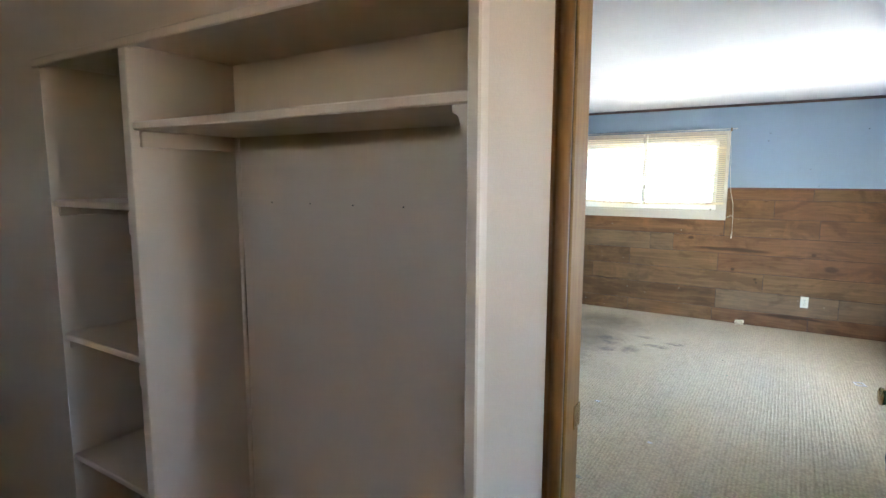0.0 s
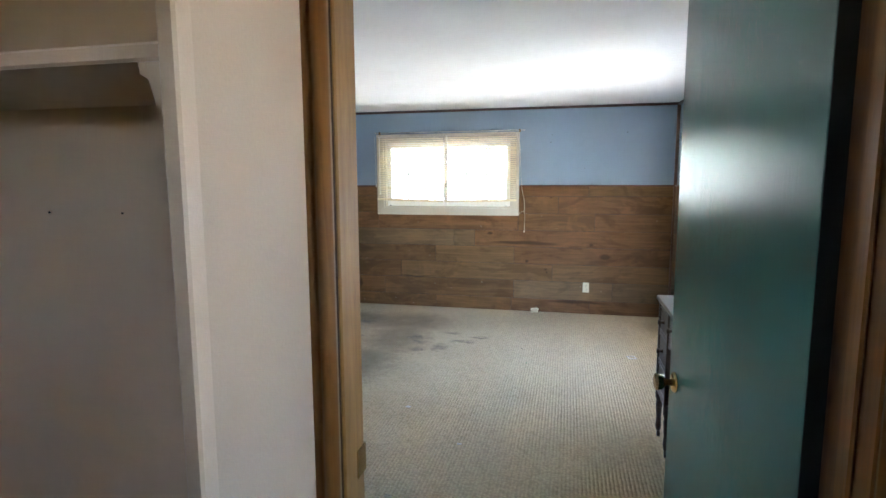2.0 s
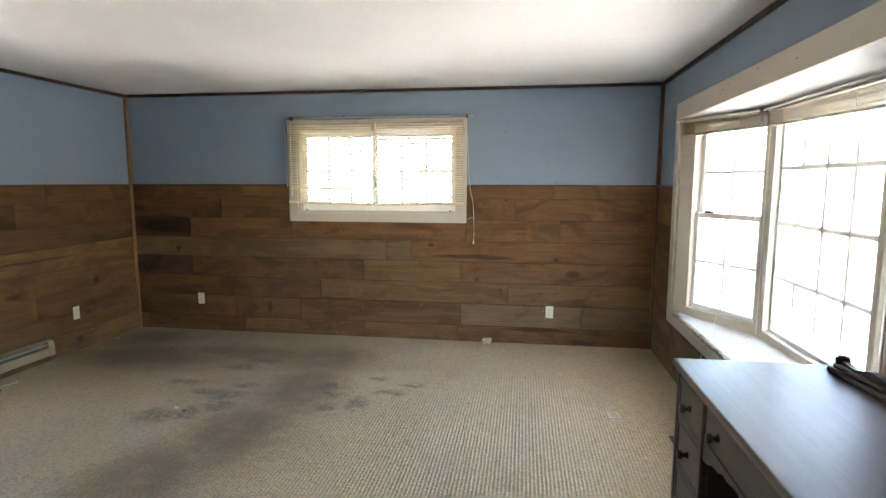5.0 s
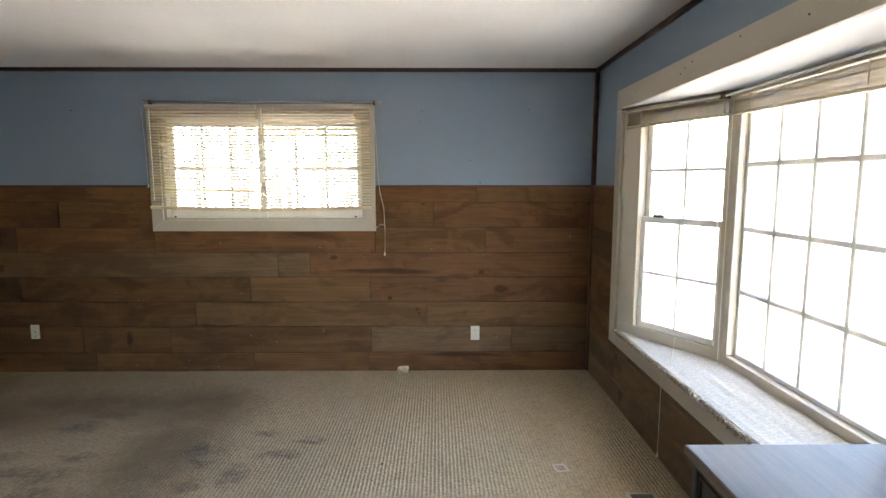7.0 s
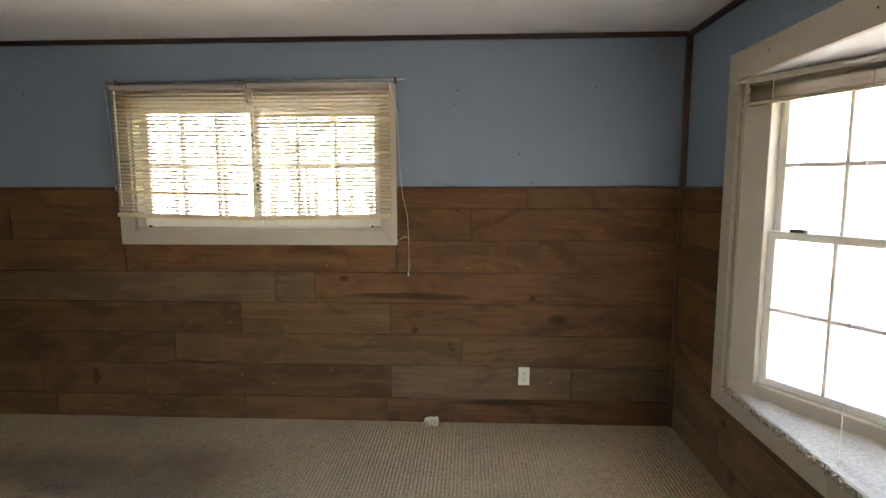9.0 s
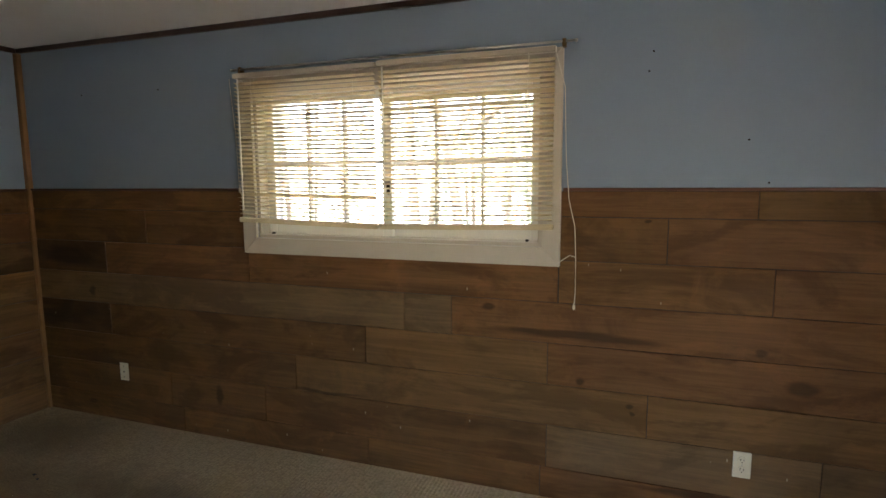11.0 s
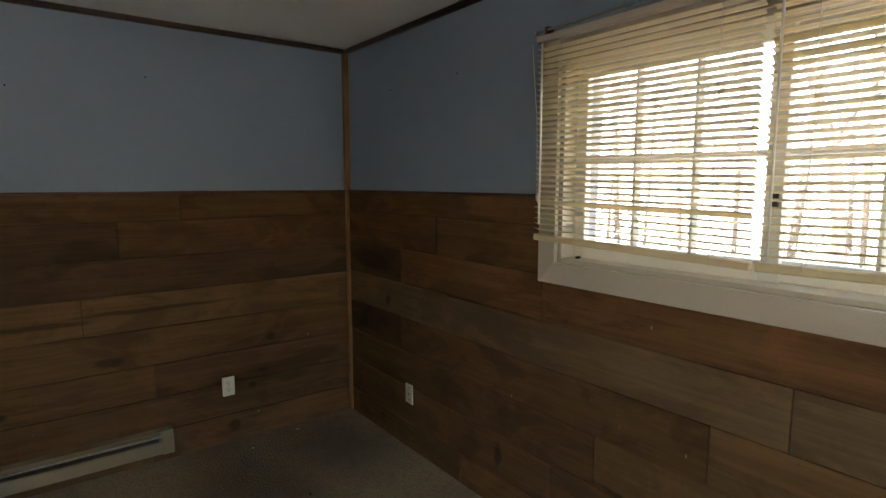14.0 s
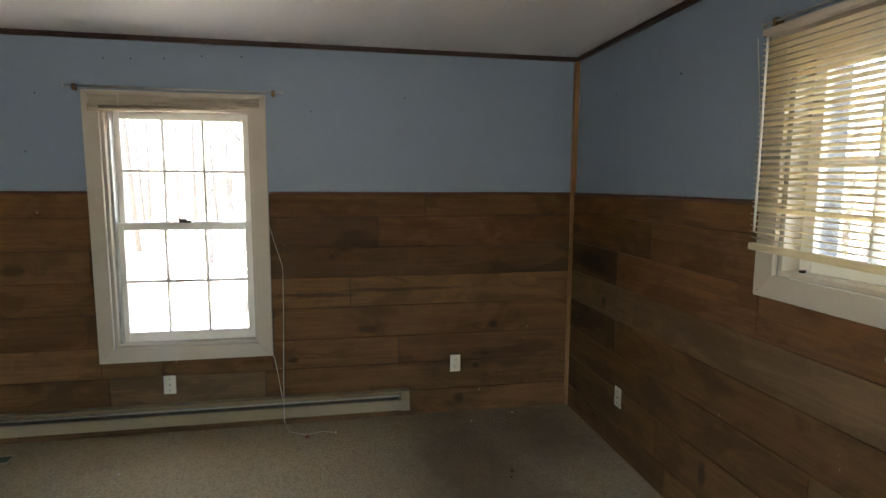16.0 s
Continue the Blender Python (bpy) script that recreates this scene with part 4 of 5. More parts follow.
for nm, a, b in (("hall_wall_panel", (-5.06, FY, 0), (-3.32, -5.29, H)), ("closet_back", (-3.32, BK, 0), (-1.632, -5.29, H)), ("closet_header", (-3.32, FY, 1.935), (-1.632, BK, H)),
                 ("jamb_block", (-1.632, -5.44, 0), (-1.60, -5.29, H)), ("door_header", (-1.60, -5.42, 2.30), (-0.628, -5.29, H)), ("door_side_panel", (-0.625, -5.42, 0), (TK, -5.29, H))):
    part(nm, box(a, b), HALL, wall_closet)
part("closet_end_panel", plate([(-1.632, FY), (-1.611, FY), (-1.563, -5.476), (-1.632, -5.476)], 0, H), HALL, wall_closet)
part("shadow_gap_board", plate([(-1.632, -5.4758), (-1.585, -5.4758), (-1.585, -5.441), (-1.632, -5.441)], 0, H), HALL, wall_closet)
def pierced(name, blocks, label):
    w = thing(name, label, "wall", kind="structure")
    for a, b in blocks:
        part("wall_panel", box(a, b), HALL, w)


# unseen slit added in the east wall to throw daylight on the closet end
pierced("wall_hall_east", (((-0.42, -8.3, 0), (-0.30, -5.98, H)), ((-0.42, -5.82, 0), (-0.30, -5.42, H)), ((-0.42, -5.98, 0), (-0.30, -5.82, 1.05)), ((-0.42, -5.98, 2.05), (-0.30, -5.82, H))), "plain off-white hall wall with an added unseen light slit")
# high opening out of view, added so sky light reaches the closet shelves
pierced("wall_hall_south", (((-5.06, -8.3, 0), (-2.06, -8.18, H)), ((-1.8, -8.3, 0), (-0.42, -8.18, H)), ((-2.06, -8.3, 0), (-1.8, -8.18, 1.82)), ((-2.06, -8.3, 2.1), (-1.8, -8.18, H))), "plain off-white hall wall with an added unseen light opening")

closet = thing("open_closet", "off-white built-in closet with a bookcase column and a high shelf", "closet", pose(-2.2, FY, 0), kind="structure")
o = Vector((-2.2, FY, 0))


def cpart(name, a, b, c=0.003, mat_=None, parent=None, label=""):
    return part(name, box(Vector(a) - o, Vector(b) - o, c), mat_ or HALL, parent or closet, label)


cpart("divider", (-2.812, FY - 0.004, 0), (-2.772, BK, 1.935))
cpart("face_board", (-3.36, FY - 0.012, 1.925), (-1.606, FY + 0.012, 1.952), 0.004)
cpart("end_post", (-1.634, FY - 0.008, 0), (-1.606, FY + 0.03, 1.925), 0.004)
cpart("hat_shelf", (-2.772, FY + 0.002, 1.690), (-1.634, BK, 1.714), 0.004)
cpart("divider_back_strip", (-2.772, BK - 0.010, 0), (-2.752, BK, 1.69))
for z in (1.450, 0.965, 0.502):
    s = cpart("bookcase_shelf", (-3.32, FY + 0.004, z), (-2.812, BK, z + 0.023), 0.004)
    cpart("shelf_cleat", (-2.826, FY + 0.02, z - 0.055), (-2.813, BK - 0.03, z - 0.001), 0.003, None, s)
    cpart("shelf_cleat", (-3.319, FY + 0.02, z - 0.035), (-3.306, BK - 0.03, z - 0.001), 0.003, None, s)
    cpart("face_cleat", (-2.830, FY + 0.001, z - 0.075), (-2.813, FY + 0.02, z - 0.001), 0.005, None, s)
cpart("top_cleat", (-3.30, BK - 0.02, 1.845), (-2.815, BK, 1.868))
cpart("shelf_cleat", (-2.771, FY + 0.02, 1.640), (-2.757, BK - 0.03, 1.689))
# carved bracket under the hat shelf
br = prism([(-1.634, 1.689), (-1.634, 1.595), (-1.648, 1.600), (-1.652, 1.64), (-1.660, 1.668), (-1.672, 1.675), (-1.674, 1.689)], (FY + 0.006, FY + 0.030))
bmesh.ops.translate(br, verts=br.verts, vec=-o)
part("shelf_bracket", br, HALL, closet, "small carved shelf bracket")
dots = bmesh.new()
for x in (-2.42, -2.24, -2.05, -2.6):
    lathe([(0.0022, 0), (0.002, 0.003)], 8, "y", Vector((x, BK - 0.003, 1.47)) - o, dots)
part("nail_holes", dots, BLACK, closet)

# doorway
JX0, JX1 = -1.536, -0.668
frame_ = thing("door_frame", "stained wooden door frame with knots in the jamb", "door frame", pose(JX0, -5.42, 0), kind="structure")
o = Vector((JX0, -5.42, 0))


def dpart(name, a, b, c, mat_, label=""):
    return part(name, box(Vector(a) - o, Vector(b) - o, c), mat_, frame_, label)


dpart("jamb", (-1.600, -5.402, 0), (JX0, -5.306, 2.295), 0.003, PINE)
# front strip of the jamb, darker than the pine behind it
dpart("jamb_edge", (-1.600, -5.430, 0), (JX0 - 0.004, -5.4025, 2.295), 0.003, EDGE, "dark brown jamb edge")
dpart("jamb", (JX1, -5.425, 0), (-0.627, -5.238, 2.295), 0.003, CASING)
dpart("door_stop", (JX1 - 0.009, -5.375, 0), (JX1, -5.330, 2.27), 0.004, CASING)
dpart("head_jamb", (JX0, -5.425, 2.272), (JX1, -5.285, 2.297), 0.003, PINE)


def moulded(x0, x1, y_face, out, z1):
    """A casing board with a stepped, rounded profile, standing off y_face by out."""
    w = x1 - x0
    prof = [(0, 0), (0, 0.010), (0.10, 0.016), (0.30, 0.017), (0.36, 0.011), (0.46, 0.010), (0.54, 0.017), (0.80, 0.019), (0.95, 0.014), (1, 0.008), (1, 0)]
    bm = bmesh.new()
    lo = [bm.verts.new((x0 + w * u, y_face + out * d, 0)) for u, d in prof]
    hi = [bm.verts.new((x0 + w * u, y_face + out * d, z1)) for u, d in prof]
    bm.faces.new(lo)
    bm.faces.new(hi[::-1])
    for i in range(len(lo)):
        j = (i + 1) % len(lo)
        bm.faces.new((lo[j], lo[i], hi[i], hi[j])).smooth = True
    bmesh.ops.recalc_face_normals(bm, faces=bm.faces)
    bmesh.ops.translate(bm, verts=bm.verts, vec=-o)
    return bm


part("casing_board", moulded(-1.588, JX0 + 0.003, -5.4305, -1.05, 2.32), CASING, frame_)
part("casing_board", moulded(JX1 + 0.004, -0.568, -5.425, -1.0, 2.32), CASING, frame_)
part("casing_board", moulded(-1.640, -1.574, -5.285, 1.0, 2.32), CASING, frame_)
part("strike_plate", box(Vector((JX0 - 0.001, -5.345, 0.93)) - o, Vector((JX0 + 0.002, -5.30, 0.99)) - o, 0.001), BRASS, frame_)

# green door, swung into the room
HX, HY = -0.708, -5.260
ang = math.degrees(math.atan2(-4.455 - HY, -0.787 - HX))
door = thing("door_1", "dark green painted flush door standing open", "door", pose(HX, HY, 0, 0, 0, ang), kind="structure")
part("door_leaf", box((-0.013, -0.036, 0.012), (0.802, 0.0, 2.262), 0.003), GREEN, door)


def knob(side):
    s = 1 if side > 0 else -1
    y0 = 0.0 if side > 0 else -0.036
    k = part("door_knob", lathe([(0.011, y0), (0.011, y0 + s * 0.030), (0.018, y0 + s * 0.034), (0.024, y0 + s * 0.042), (0.027, y0 + s * 0.056), (0.0265, y0 + s * 0.060), (0.021, y0 + s * 0.0625), (0.006, y0 + s * 0.0635)], 24, "y", (0.740, 0, 0.890)), BRASS, door, "worn brass door knob")
    part("rose", lathe([(0.033, y0), (0.033, y0 + s * 0.003), (0.028, y0 + s * 0.008), (0.014, y0 + s * 0.011)], 24, "y", (0.740, 0, 0.890)), BRASS, k)


knob(1)
knob(-1)
# thin near-black strip: shade on the door's hinge end put into colour
part("hinge_edge", box((-0.0145, -0.0352, 0.014), (-0.0132, -0.0008, 2.258)), EDGESHADE, door, "near-black strip painting shade on the hinge edge")
part("latch_plate", box((0.8015, -0.03, 0.860), (0.8035, -0.006, 0.920), 0.0005), BRASS, door)
for z in (0.25, 0.86, 2.02):
    hg = part("hinge", lathe([(0.0065, z - 0.045), (0.0065, z + 0.045)], 12, "z", (-0.017, -0.037, 0)), OLDBRASS, door, "dull brass butt hinge")
    part("hinge_leaf", box((-0.0155, -0.034, z - 0.045), (-0.012, -0.006, z + 0.045), 0.0012), OLDBRASS, hg)

# cupboard niche beside the door, open to the passage
NXF, NXB, NY0, NY1 = -1.765, -2.12, -5.285, -4.85
niche = thing("cupboard_niche", "yellowed wooden cupboard niche with a torn papered shelf", "cupboard", pose(-1.983, -4.842, 0), kind="structure")
o = Vector((-1.95, -4.85, 0))


def npart(name, a, b, c, mat_, label="", parent=None):
    return part(name, box(Vector(a) - o, Vector(b) - o, c), mat_, parent or niche, label)


npart("side_board", (NXB, NY1, 0), (-1.925, NY1 + 0.02, H - 0.03), 0.002, NICHE)
npart("side_board", (-1.923, NY1, 0), (NXF, NY1 + 0.02, H - 0.03), 0.002, NICHE)
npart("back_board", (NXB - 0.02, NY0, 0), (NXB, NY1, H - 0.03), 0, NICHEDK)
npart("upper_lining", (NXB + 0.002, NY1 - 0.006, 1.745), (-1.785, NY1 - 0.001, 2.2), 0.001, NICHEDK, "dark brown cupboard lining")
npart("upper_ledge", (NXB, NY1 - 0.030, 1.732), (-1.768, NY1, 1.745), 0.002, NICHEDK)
npart("upright_cleat", (-1.784, NY1 - 0.016, 1.745), (-1.768, NY1 - 0.001, 2.2), 0.002, NICHE)
npart("bottom_shelf", (NXB, NY0, 0.78), (-1.80, NY1, 0.805), 0.003, NICHE)


def shelf_outline(z0, z1):
    pts = [(NXB, NY0), (-1.792, NY0), (-1.792, -5.05), (-1.778, -4.95), (-1.770, -4.86), (-1.772, NY1 - 0.001), (NXB, NY1 - 0.001)]
    bm = plate(pts, z0, z1)
    bmesh.ops.translate(bm, verts=bm.verts, vec=-o)
    return bm


shf = part("niche_shelf", shelf_outline(1.322, 1.340), NICHE, niche)
part("shelf_paper", shelf_outline(1.3405, 1.3425), PAPER, shf, "yellowed shelf paper with brown tears")
npart("shelf_bracket", (-1.786, NY1 - 0.016, 1.222), (-1.772, NY1 - 0.001, 1.3215), 0.002, NICHE, "", shf)
# torn strip of paper on the lining
rt = random.Random(5)
edge = []
for k in range(9):
    edge.append((-1.98 + 0.022 * k, 1.765 + 0.006 * k + rt.uniform(-0.006, 0.006)))
for k in range(9):
    edge.append((-1.79 - 0.022 * k, 1.865 - 0.011 * k + rt.uniform(-0.008, 0.008)))
tp = prism(edge, (NY1 - 0.0085, NY1 - 0.0065))
bmesh.ops.translate(tp, verts=tp.verts, vec=-o)
part("torn_paper", tp, PAPER, niche, "torn strip of pale paper")
npart("passage_soffit", (NXB, NY0, H - 0.028), (NXF, NY1, H - 0.002), 0, NICHE)

# panelled end wall beyond the niche
core = solid("wall_partition", (-3.9, -5.28, 0), (NXB - 0.06, -4.62, H), BLUE, "blue painted partition behind the cupboard", "wall")
endwall = solid("wall_panel_end", (NXB - 0.055, -4.818, 0), (-1.830, -4.614, H), GROOVE, "printed wood-grain panelling with dark grooves", "wall")
cuts = [0.0, 0.10, 0.205, 0.31, 0.41, 0.515, 0.715, 0.813, 0.913, 1.011, 1.211, 1.316, 1.42, 1.621, 1.722, 1.86, 2.02, 2.12, H - 0.002]
for a, b in zip(cuts, cuts[1:]):
    part("panel_strip", box((-1.830, -4.816, a + 0.0035), (-1.823, -4.614, b - 0.0035), 0.0015), PANEL, endwall)
solid("corner_trim_niche", (-1.833, -4.844, 0), (-1.790, -4.817, H), DARKUP, "dark brown corner bead", "moulding", 0.006)


# ---- desk ----
DX0, DX1, DY0, DY1, DZ = -0.585, -0.030, -4.17, -2.965, 0.858
desk = thing("writing_desk", "dark brown kneehole writing desk with turned knobs below a bay window", "desk", pose(-0.33, -3.56, 0))
o = Vector((-0.33, -3.56, 0))


def kpart(name, a, b, c=0.004, mat_=None, parent=None, label=""):
    return part(name, box(Vector(a) - o, Vector(b) - o, c), mat_ or DESK, parent or desk, label)


kpart("desktop", (DX0 - 0.018, DY0 - 0.02, DZ - 0.024), (DX1, DY1 + 0.01, DZ), 0.007, DESKTOP)
kpart("top_moulding", (DX0 - 0.008, DY0 - 0.01, DZ - 0.040), (DX1, DY1, DZ - 0.024), 0.006)
PED = ((-3.275, DY1 - 0.012), (DY0 + 0.012, -3.865))
for y0, y1 in PED:
    kpart("pedestal_body", (DX0 + 0.02, y0 + 0.006, 0.305), (DX1 - 0.02, y1 - 0.006, DZ - 0.040), 0.003)
    for ya in (y0, y1 - 0.026):
        kpart("front_stile", (DX0 - 0.004, ya, 0.295), (DX0 + 0.024, ya + 0.026, DZ - 0.040), 0.006)
    zs = (0.315, 0.480, 0.655, DZ - 0.046)
    for i, (z0, z1) in enumerate(zip(zs, zs[1:])):
        d = kpart("drawer", (DX0 + 0.004, y0 + 0.030, z0 + 0.008), (DX0 + 0.030, y1 - 0.030, z1 - 0.008), 0.004, DESKFRONT)
        zc, yc = (z0 + z1) / 2, (y0 + y1) / 2
        f = bmesh.new()
        for a, b in (((y0 + 0.030, z0 + 0.008), (y1 - 0.030, z0 + 0.018)), ((y0 + 0.030, z1 - 0.018), (y1 - 0.030, z1 - 0.008)), ((y0 + 0.030, z0 + 0.018), (y0 + 0.040, z1 - 0.018)), ((y1 - 0.040, z0 + 0.018), (y1 - 0.030, z1 - 0.018))):
            box(Vector((DX0 - 0.001, a[0], a[1])) - o, Vector((DX0 + 0.004, b[0], b[1])) - o, 0.0015, f)
        part("drawer_bead", f, DESK, d)
        part("drawer_knob", lathe([(0.013, DX0 + 0.003), (0.008, DX0 - 0.004), (0.007, DX0 - 0.012), (0.014, DX0 - 0.017), (0.017, DX0 - 0.024), (0.012, DX0 - 0.030), (0.003, DX0 - 0.031)], 16, "x", Vector((0, yc, zc)) - o), DESK, d, "turned dark wooden knob")
        if i < 2:
            kpart("drawer_rail", (DX0, y0 + 0.026, z1 - 0.007), (DX0 + 0.022, y1 - 0.026, z1 + 0.007), 0.004)
    for xa in (DX0 + 0.020, DX1 - 0.045):
        for ya in (y0 + 0.018, y1 - 0.018):
            lg = part("leg", lathe([(0.013, 0.040), (0.017, 0.07), (0.014, 0.12), (0.020, 0.20), (0.017, 0.225), (0.024, 0.245), (0.024, 0.304)], 14, "z", Vector((xa, ya, 0)) - o), DESK, desk)
            part("caster", lathe([(0.004, -0.009), (0.019, -0.008), (0.019, 0.008), (0.004, 0.009)], 14, "x", Vector((xa, ya - 0.008, 0.0195)) - o), DARKMETAL, lg, "small dark caster")
    kpart("base_rail", (DX0 - 0.002, y0, 0.287), (DX0 + 0.022, y1, 0.312), 0.005)
yc0, yc1 = PED[1][1], PED[0][0]
cd = kpart("centre_drawer", (DX0 + 0.004, yc0 + 0.010, 0.700), (DX0 + 0.30, yc1 - 0.010, DZ - 0.048), 0.004, DESKFRONT)
for yy in (-3.395, yc0 + 0.12):
    part("drawer_knob", lathe([(0.013, DX0 + 0.003), (0.008, DX0 - 0.004), (0.007, DX0 - 0.012), (0.014, DX0 - 0.017), (0.017, DX0 - 0.024), (0.012, DX0 - 0.030), (0.003, DX0 - 0.031)], 16, "x", Vector((0, yy, 0.757)) - o), DESK, cd, "turned dark wooden knob")
# scalloped apron under the centre drawer
pts = [(yc0, 0.698), (yc1, 0.698)]
nn = 24
for k in range(nn + 1):
    f = k / nn
    yy = yc1 + (yc0 - yc1) * f
    side = abs(2 * f - 1)
    pts.append((yy, 0.685 - 0.055 * side ** 2 - 0.010 * abs(math.sin(7 * math.pi * f))))
ap = prism(pts, (DX0 + 0.004, DX0 + 0.016), 0)
bmesh.ops.translate(ap, verts=ap.verts, vec=-o)
part("scalloped_apron", ap, DESK, desk)
kpart("modesty_back", (DX1 - 0.03, yc0, 0.42), (DX1 - 0.018, yc1, DZ - 0.042), 0.002)

# carved gallery rail lying on the desk
gal = thing("carved_rail", "dark carved wooden gallery rail lying on the desk top", "carved rail", pose(-0.072, -3.255, DZ + 0.0005, 0, 0, 3))
part("rail_base", box((-0.032, -0.30, 0), (0.032, 0.24, 0.016), 0.005), DESK, gal)
part("rail_cap", box((-0.022, -0.29, 0.016), (0.022, 0.225, 0.034), 0.007), DESK, gal)
crest = [(-0.27, 0.034)]
for k in range(19):
    f = k / 18
    crest.append((-0.27 + 0.48 * f, 0.040 + 0.012 * math.sin(math.pi * f) + 0.007 * math.cos(6 * math.pi * f)))
crest.append((0.21, 0.034))
part("carved_crest", prism(crest, (-0.010, 0.010), 0), DESK, gal)
part("scroll_end", lathe([(0.005, -0.020), (0.014, -0.018), (0.017, 0), (0.014, 0.018), (0.005, 0.020)], 16, "x", (0, 0.205, 0.046)), DESK, gal, "carved scroll end")


# ---- fittings and small things ----
def outlet(label, m, duplex=True):
    """A wall plate in its local x, z plane; it faces minus y."""
    b = thing("wall_outlet", label, "outlet", m, "wall outlets")
    part("plate", box((-0.035, -0.006, -0.057), (0.035, 0.0, 0.057), 0.0025), PLASTIC, b)
    if duplex:
        for z in (-0.021, 0.021):
            r = part("receptacle", lathe([(0.0165, -0.0005), (0.0165, 0.0025)], 18, "y", (0, -0.0085, z)), PLASTIC, b)
            s = bmesh.new()
            for x in (-0.006, 0.006):
                box((x - 0.0012, -0.0095, z - 0.001), (x + 0.0012, -0.0085, z + 0.008), 0, s)
            lathe([(0.0025, -0.0095), (0.0025, -0.0085)], 8, "y", (0, 0, z - 0.008), s)
            part("slots", s, BLACK, r)
        part("screw", lathe([(0.003, -0.0078), (0.003, -0.006)], 10, "y"), STEEL, b)
    else:
        for z in (-0.034, 0.0, 0.034):
            part("screw", lathe([(0.003 if z else 0.005, -0.0080), (0.003 if z else 0.005, -0.006)], 10, "y", (0, 0, z)), DARKMETAL, b)
    return b


outlet("ivory duplex outlet on the plank wainscot", pose(-0.903, -0.0005, 0.310))
outlet("ivory blank wall plate on dark planks", pose(-4.357, -0.0005, 0.328), False)
outlet("ivory duplex outlet on the plank wainscot", pose(W + 0.0005, -0.797, 0.341, 0, 0, 90))
outlet("ivory jack plate below a sash window", pose(W + 0.0005, -2.563, 0.306, 0, 0, 90), False)

# baseboard heater
HY0, HY1 = -4.0, -1.11
heater = thing("baseboard_heater", "beige enamelled baseboard heater along the plank wall", "heater", pose(W, -2.5, 0))
o = Vector((W, -2.5, 0))


def hpart(name, a, b, c, mat_, label=""):
    return part(name, box(Vector(a) - o, Vector(b) - o, c), mat_, heater, label)


hpart("back_plate", (W + 0.002, HY0, 0.055), (W + 0.010, HY1, 0.190), 0.001, HEAT)
hpart("top_lip", (W + 0.002, HY0, 0.184), (W + 0.055, HY1, 0.191), 0.003, HEAT)
hpart("front_cover", (W + 0.058, HY0, 0.066), (W + 0.064, HY1 - 0.001, 0.135), 0.003, HEAT)
hpart("damper_rod", (W + 0.045, HY0, 0.158), (W + 0.060, HY1 - 0.06, 0.166), 0.003, STEEL)
hpart("heating_element", (W + 0.012, HY0, 0.07), (W + 0.052, HY1 - 0.07, 0.135), 0, FIN)
ec = prism([(0.0, 0.0), (0.065, 0.0), (0.065, 0.075), (0.050, 0.126), (0.0, 0.126)], (HY1 - 0.055, HY1), 1)
bmesh.ops.translate(ec, verts=ec.verts, vec=Vector((W + 0.003, 0, 0.064)) - o)
part("end_cap", ec, HEAT, heater)


def register(label, m, w, l, n):
    """A floor register lying in its local x, y plane."""
    b = thing("floor_register", label, "floor vent", m, "floor registers")
    for a, c in (((-w / 2, -l / 2, 0.0), (-w / 2 + 0.014, l / 2, 0.006)), ((w / 2 - 0.014, -l / 2, 0.0), (w / 2, l / 2, 0.006)), ((-w / 2 + 0.014, -l / 2, 0.0), (w / 2 - 0.014, -l / 2 + 0.014, 0.006)), ((-w / 2 + 0.014, l / 2 - 0.014, 0.0), (w / 2 - 0.014, l / 2, 0.006))):
        part("rim", box(a, c, 0.002), VENT, b)
    part("well", box((-w / 2 + 0.014, -l / 2 + 0.014, 0.0002), (w / 2 - 0.014, l / 2 - 0.014, 0.001)), BLACK, b)
    for k in range(n):
        y = -l / 2 + 0.02 + (l - 0.04) * k / (n - 1)
        part("louvre", box((-w / 2 + 0.014, y - 0.0036, 0.0012), (w / 2 - 0.014, y + 0.0036, 0.005)), FIN, b)
    return b


register("brown metal floor register in the carpet", pose(-0.225, -1.92, 0), 0.135, 0.35, 22)
register("dark metal floor register beside the heater", pose(-4.86, -3.46, 0), 0.10, 0.26, 16)


def crumple(name, label, at, size, material, seed, flat=0.5):
    """A small crumpled scrap resting on the floor."""
    bm = bmesh.new()
    bmesh.ops.create_icosphere(bm, subdivisions=3, radius=1)
    r = Vector((seed * 3.1, seed * 1.7, seed))
    for v in bm.verts:
        k = 1 + 0.75 * noise.noise(v.co * 1.7 + r) + 0.35 * noise.noise(v.co * 5 + r)
        v.co = Vector((v.co.x * k * size, v.co.y * k * size * 0.7, v.co.z * k * size * flat))
    low = min(v.co.z for v in bm.verts)
    bmesh.ops.translate(bm, verts=bm.verts, vec=(0, 0, -low))
    ob = part(name, bm, material)
    ob.location = at
    return tagged(ob, label, "litter", "litter on the carpet")


crumple("paper_scrap", "crumpled white paper scrap against the wainscot", (-1.473, -0.06, 0), 0.042, PAPER, 3, 0.6)
tag = thing("carpet_tag", "small white rectangular tag ring on the carpet", "tag", pose(-0.555, -1.51, 0.0, 0, 0, 12))
for a, b in (((-0.035, -0.04, 0), (0.035, -0.028, 0.004)), ((-0.035, 0.028, 0), (0.035, 0.04, 0.004)), ((-0.035, -0.028, 0), (-0.024, 0.028, 0.004)), ((0.024, -0.028, 0), (0.035, 0.028, 0.004))):
    part("side", box(a, b, 0.001), WASTE, tag)
REDM = plain("red_scrap", (0.25, 0.03, 0.02), 0.6)
GREENM = plain("green_scrap", (0.08, 0.22, 0.10), 0.6)
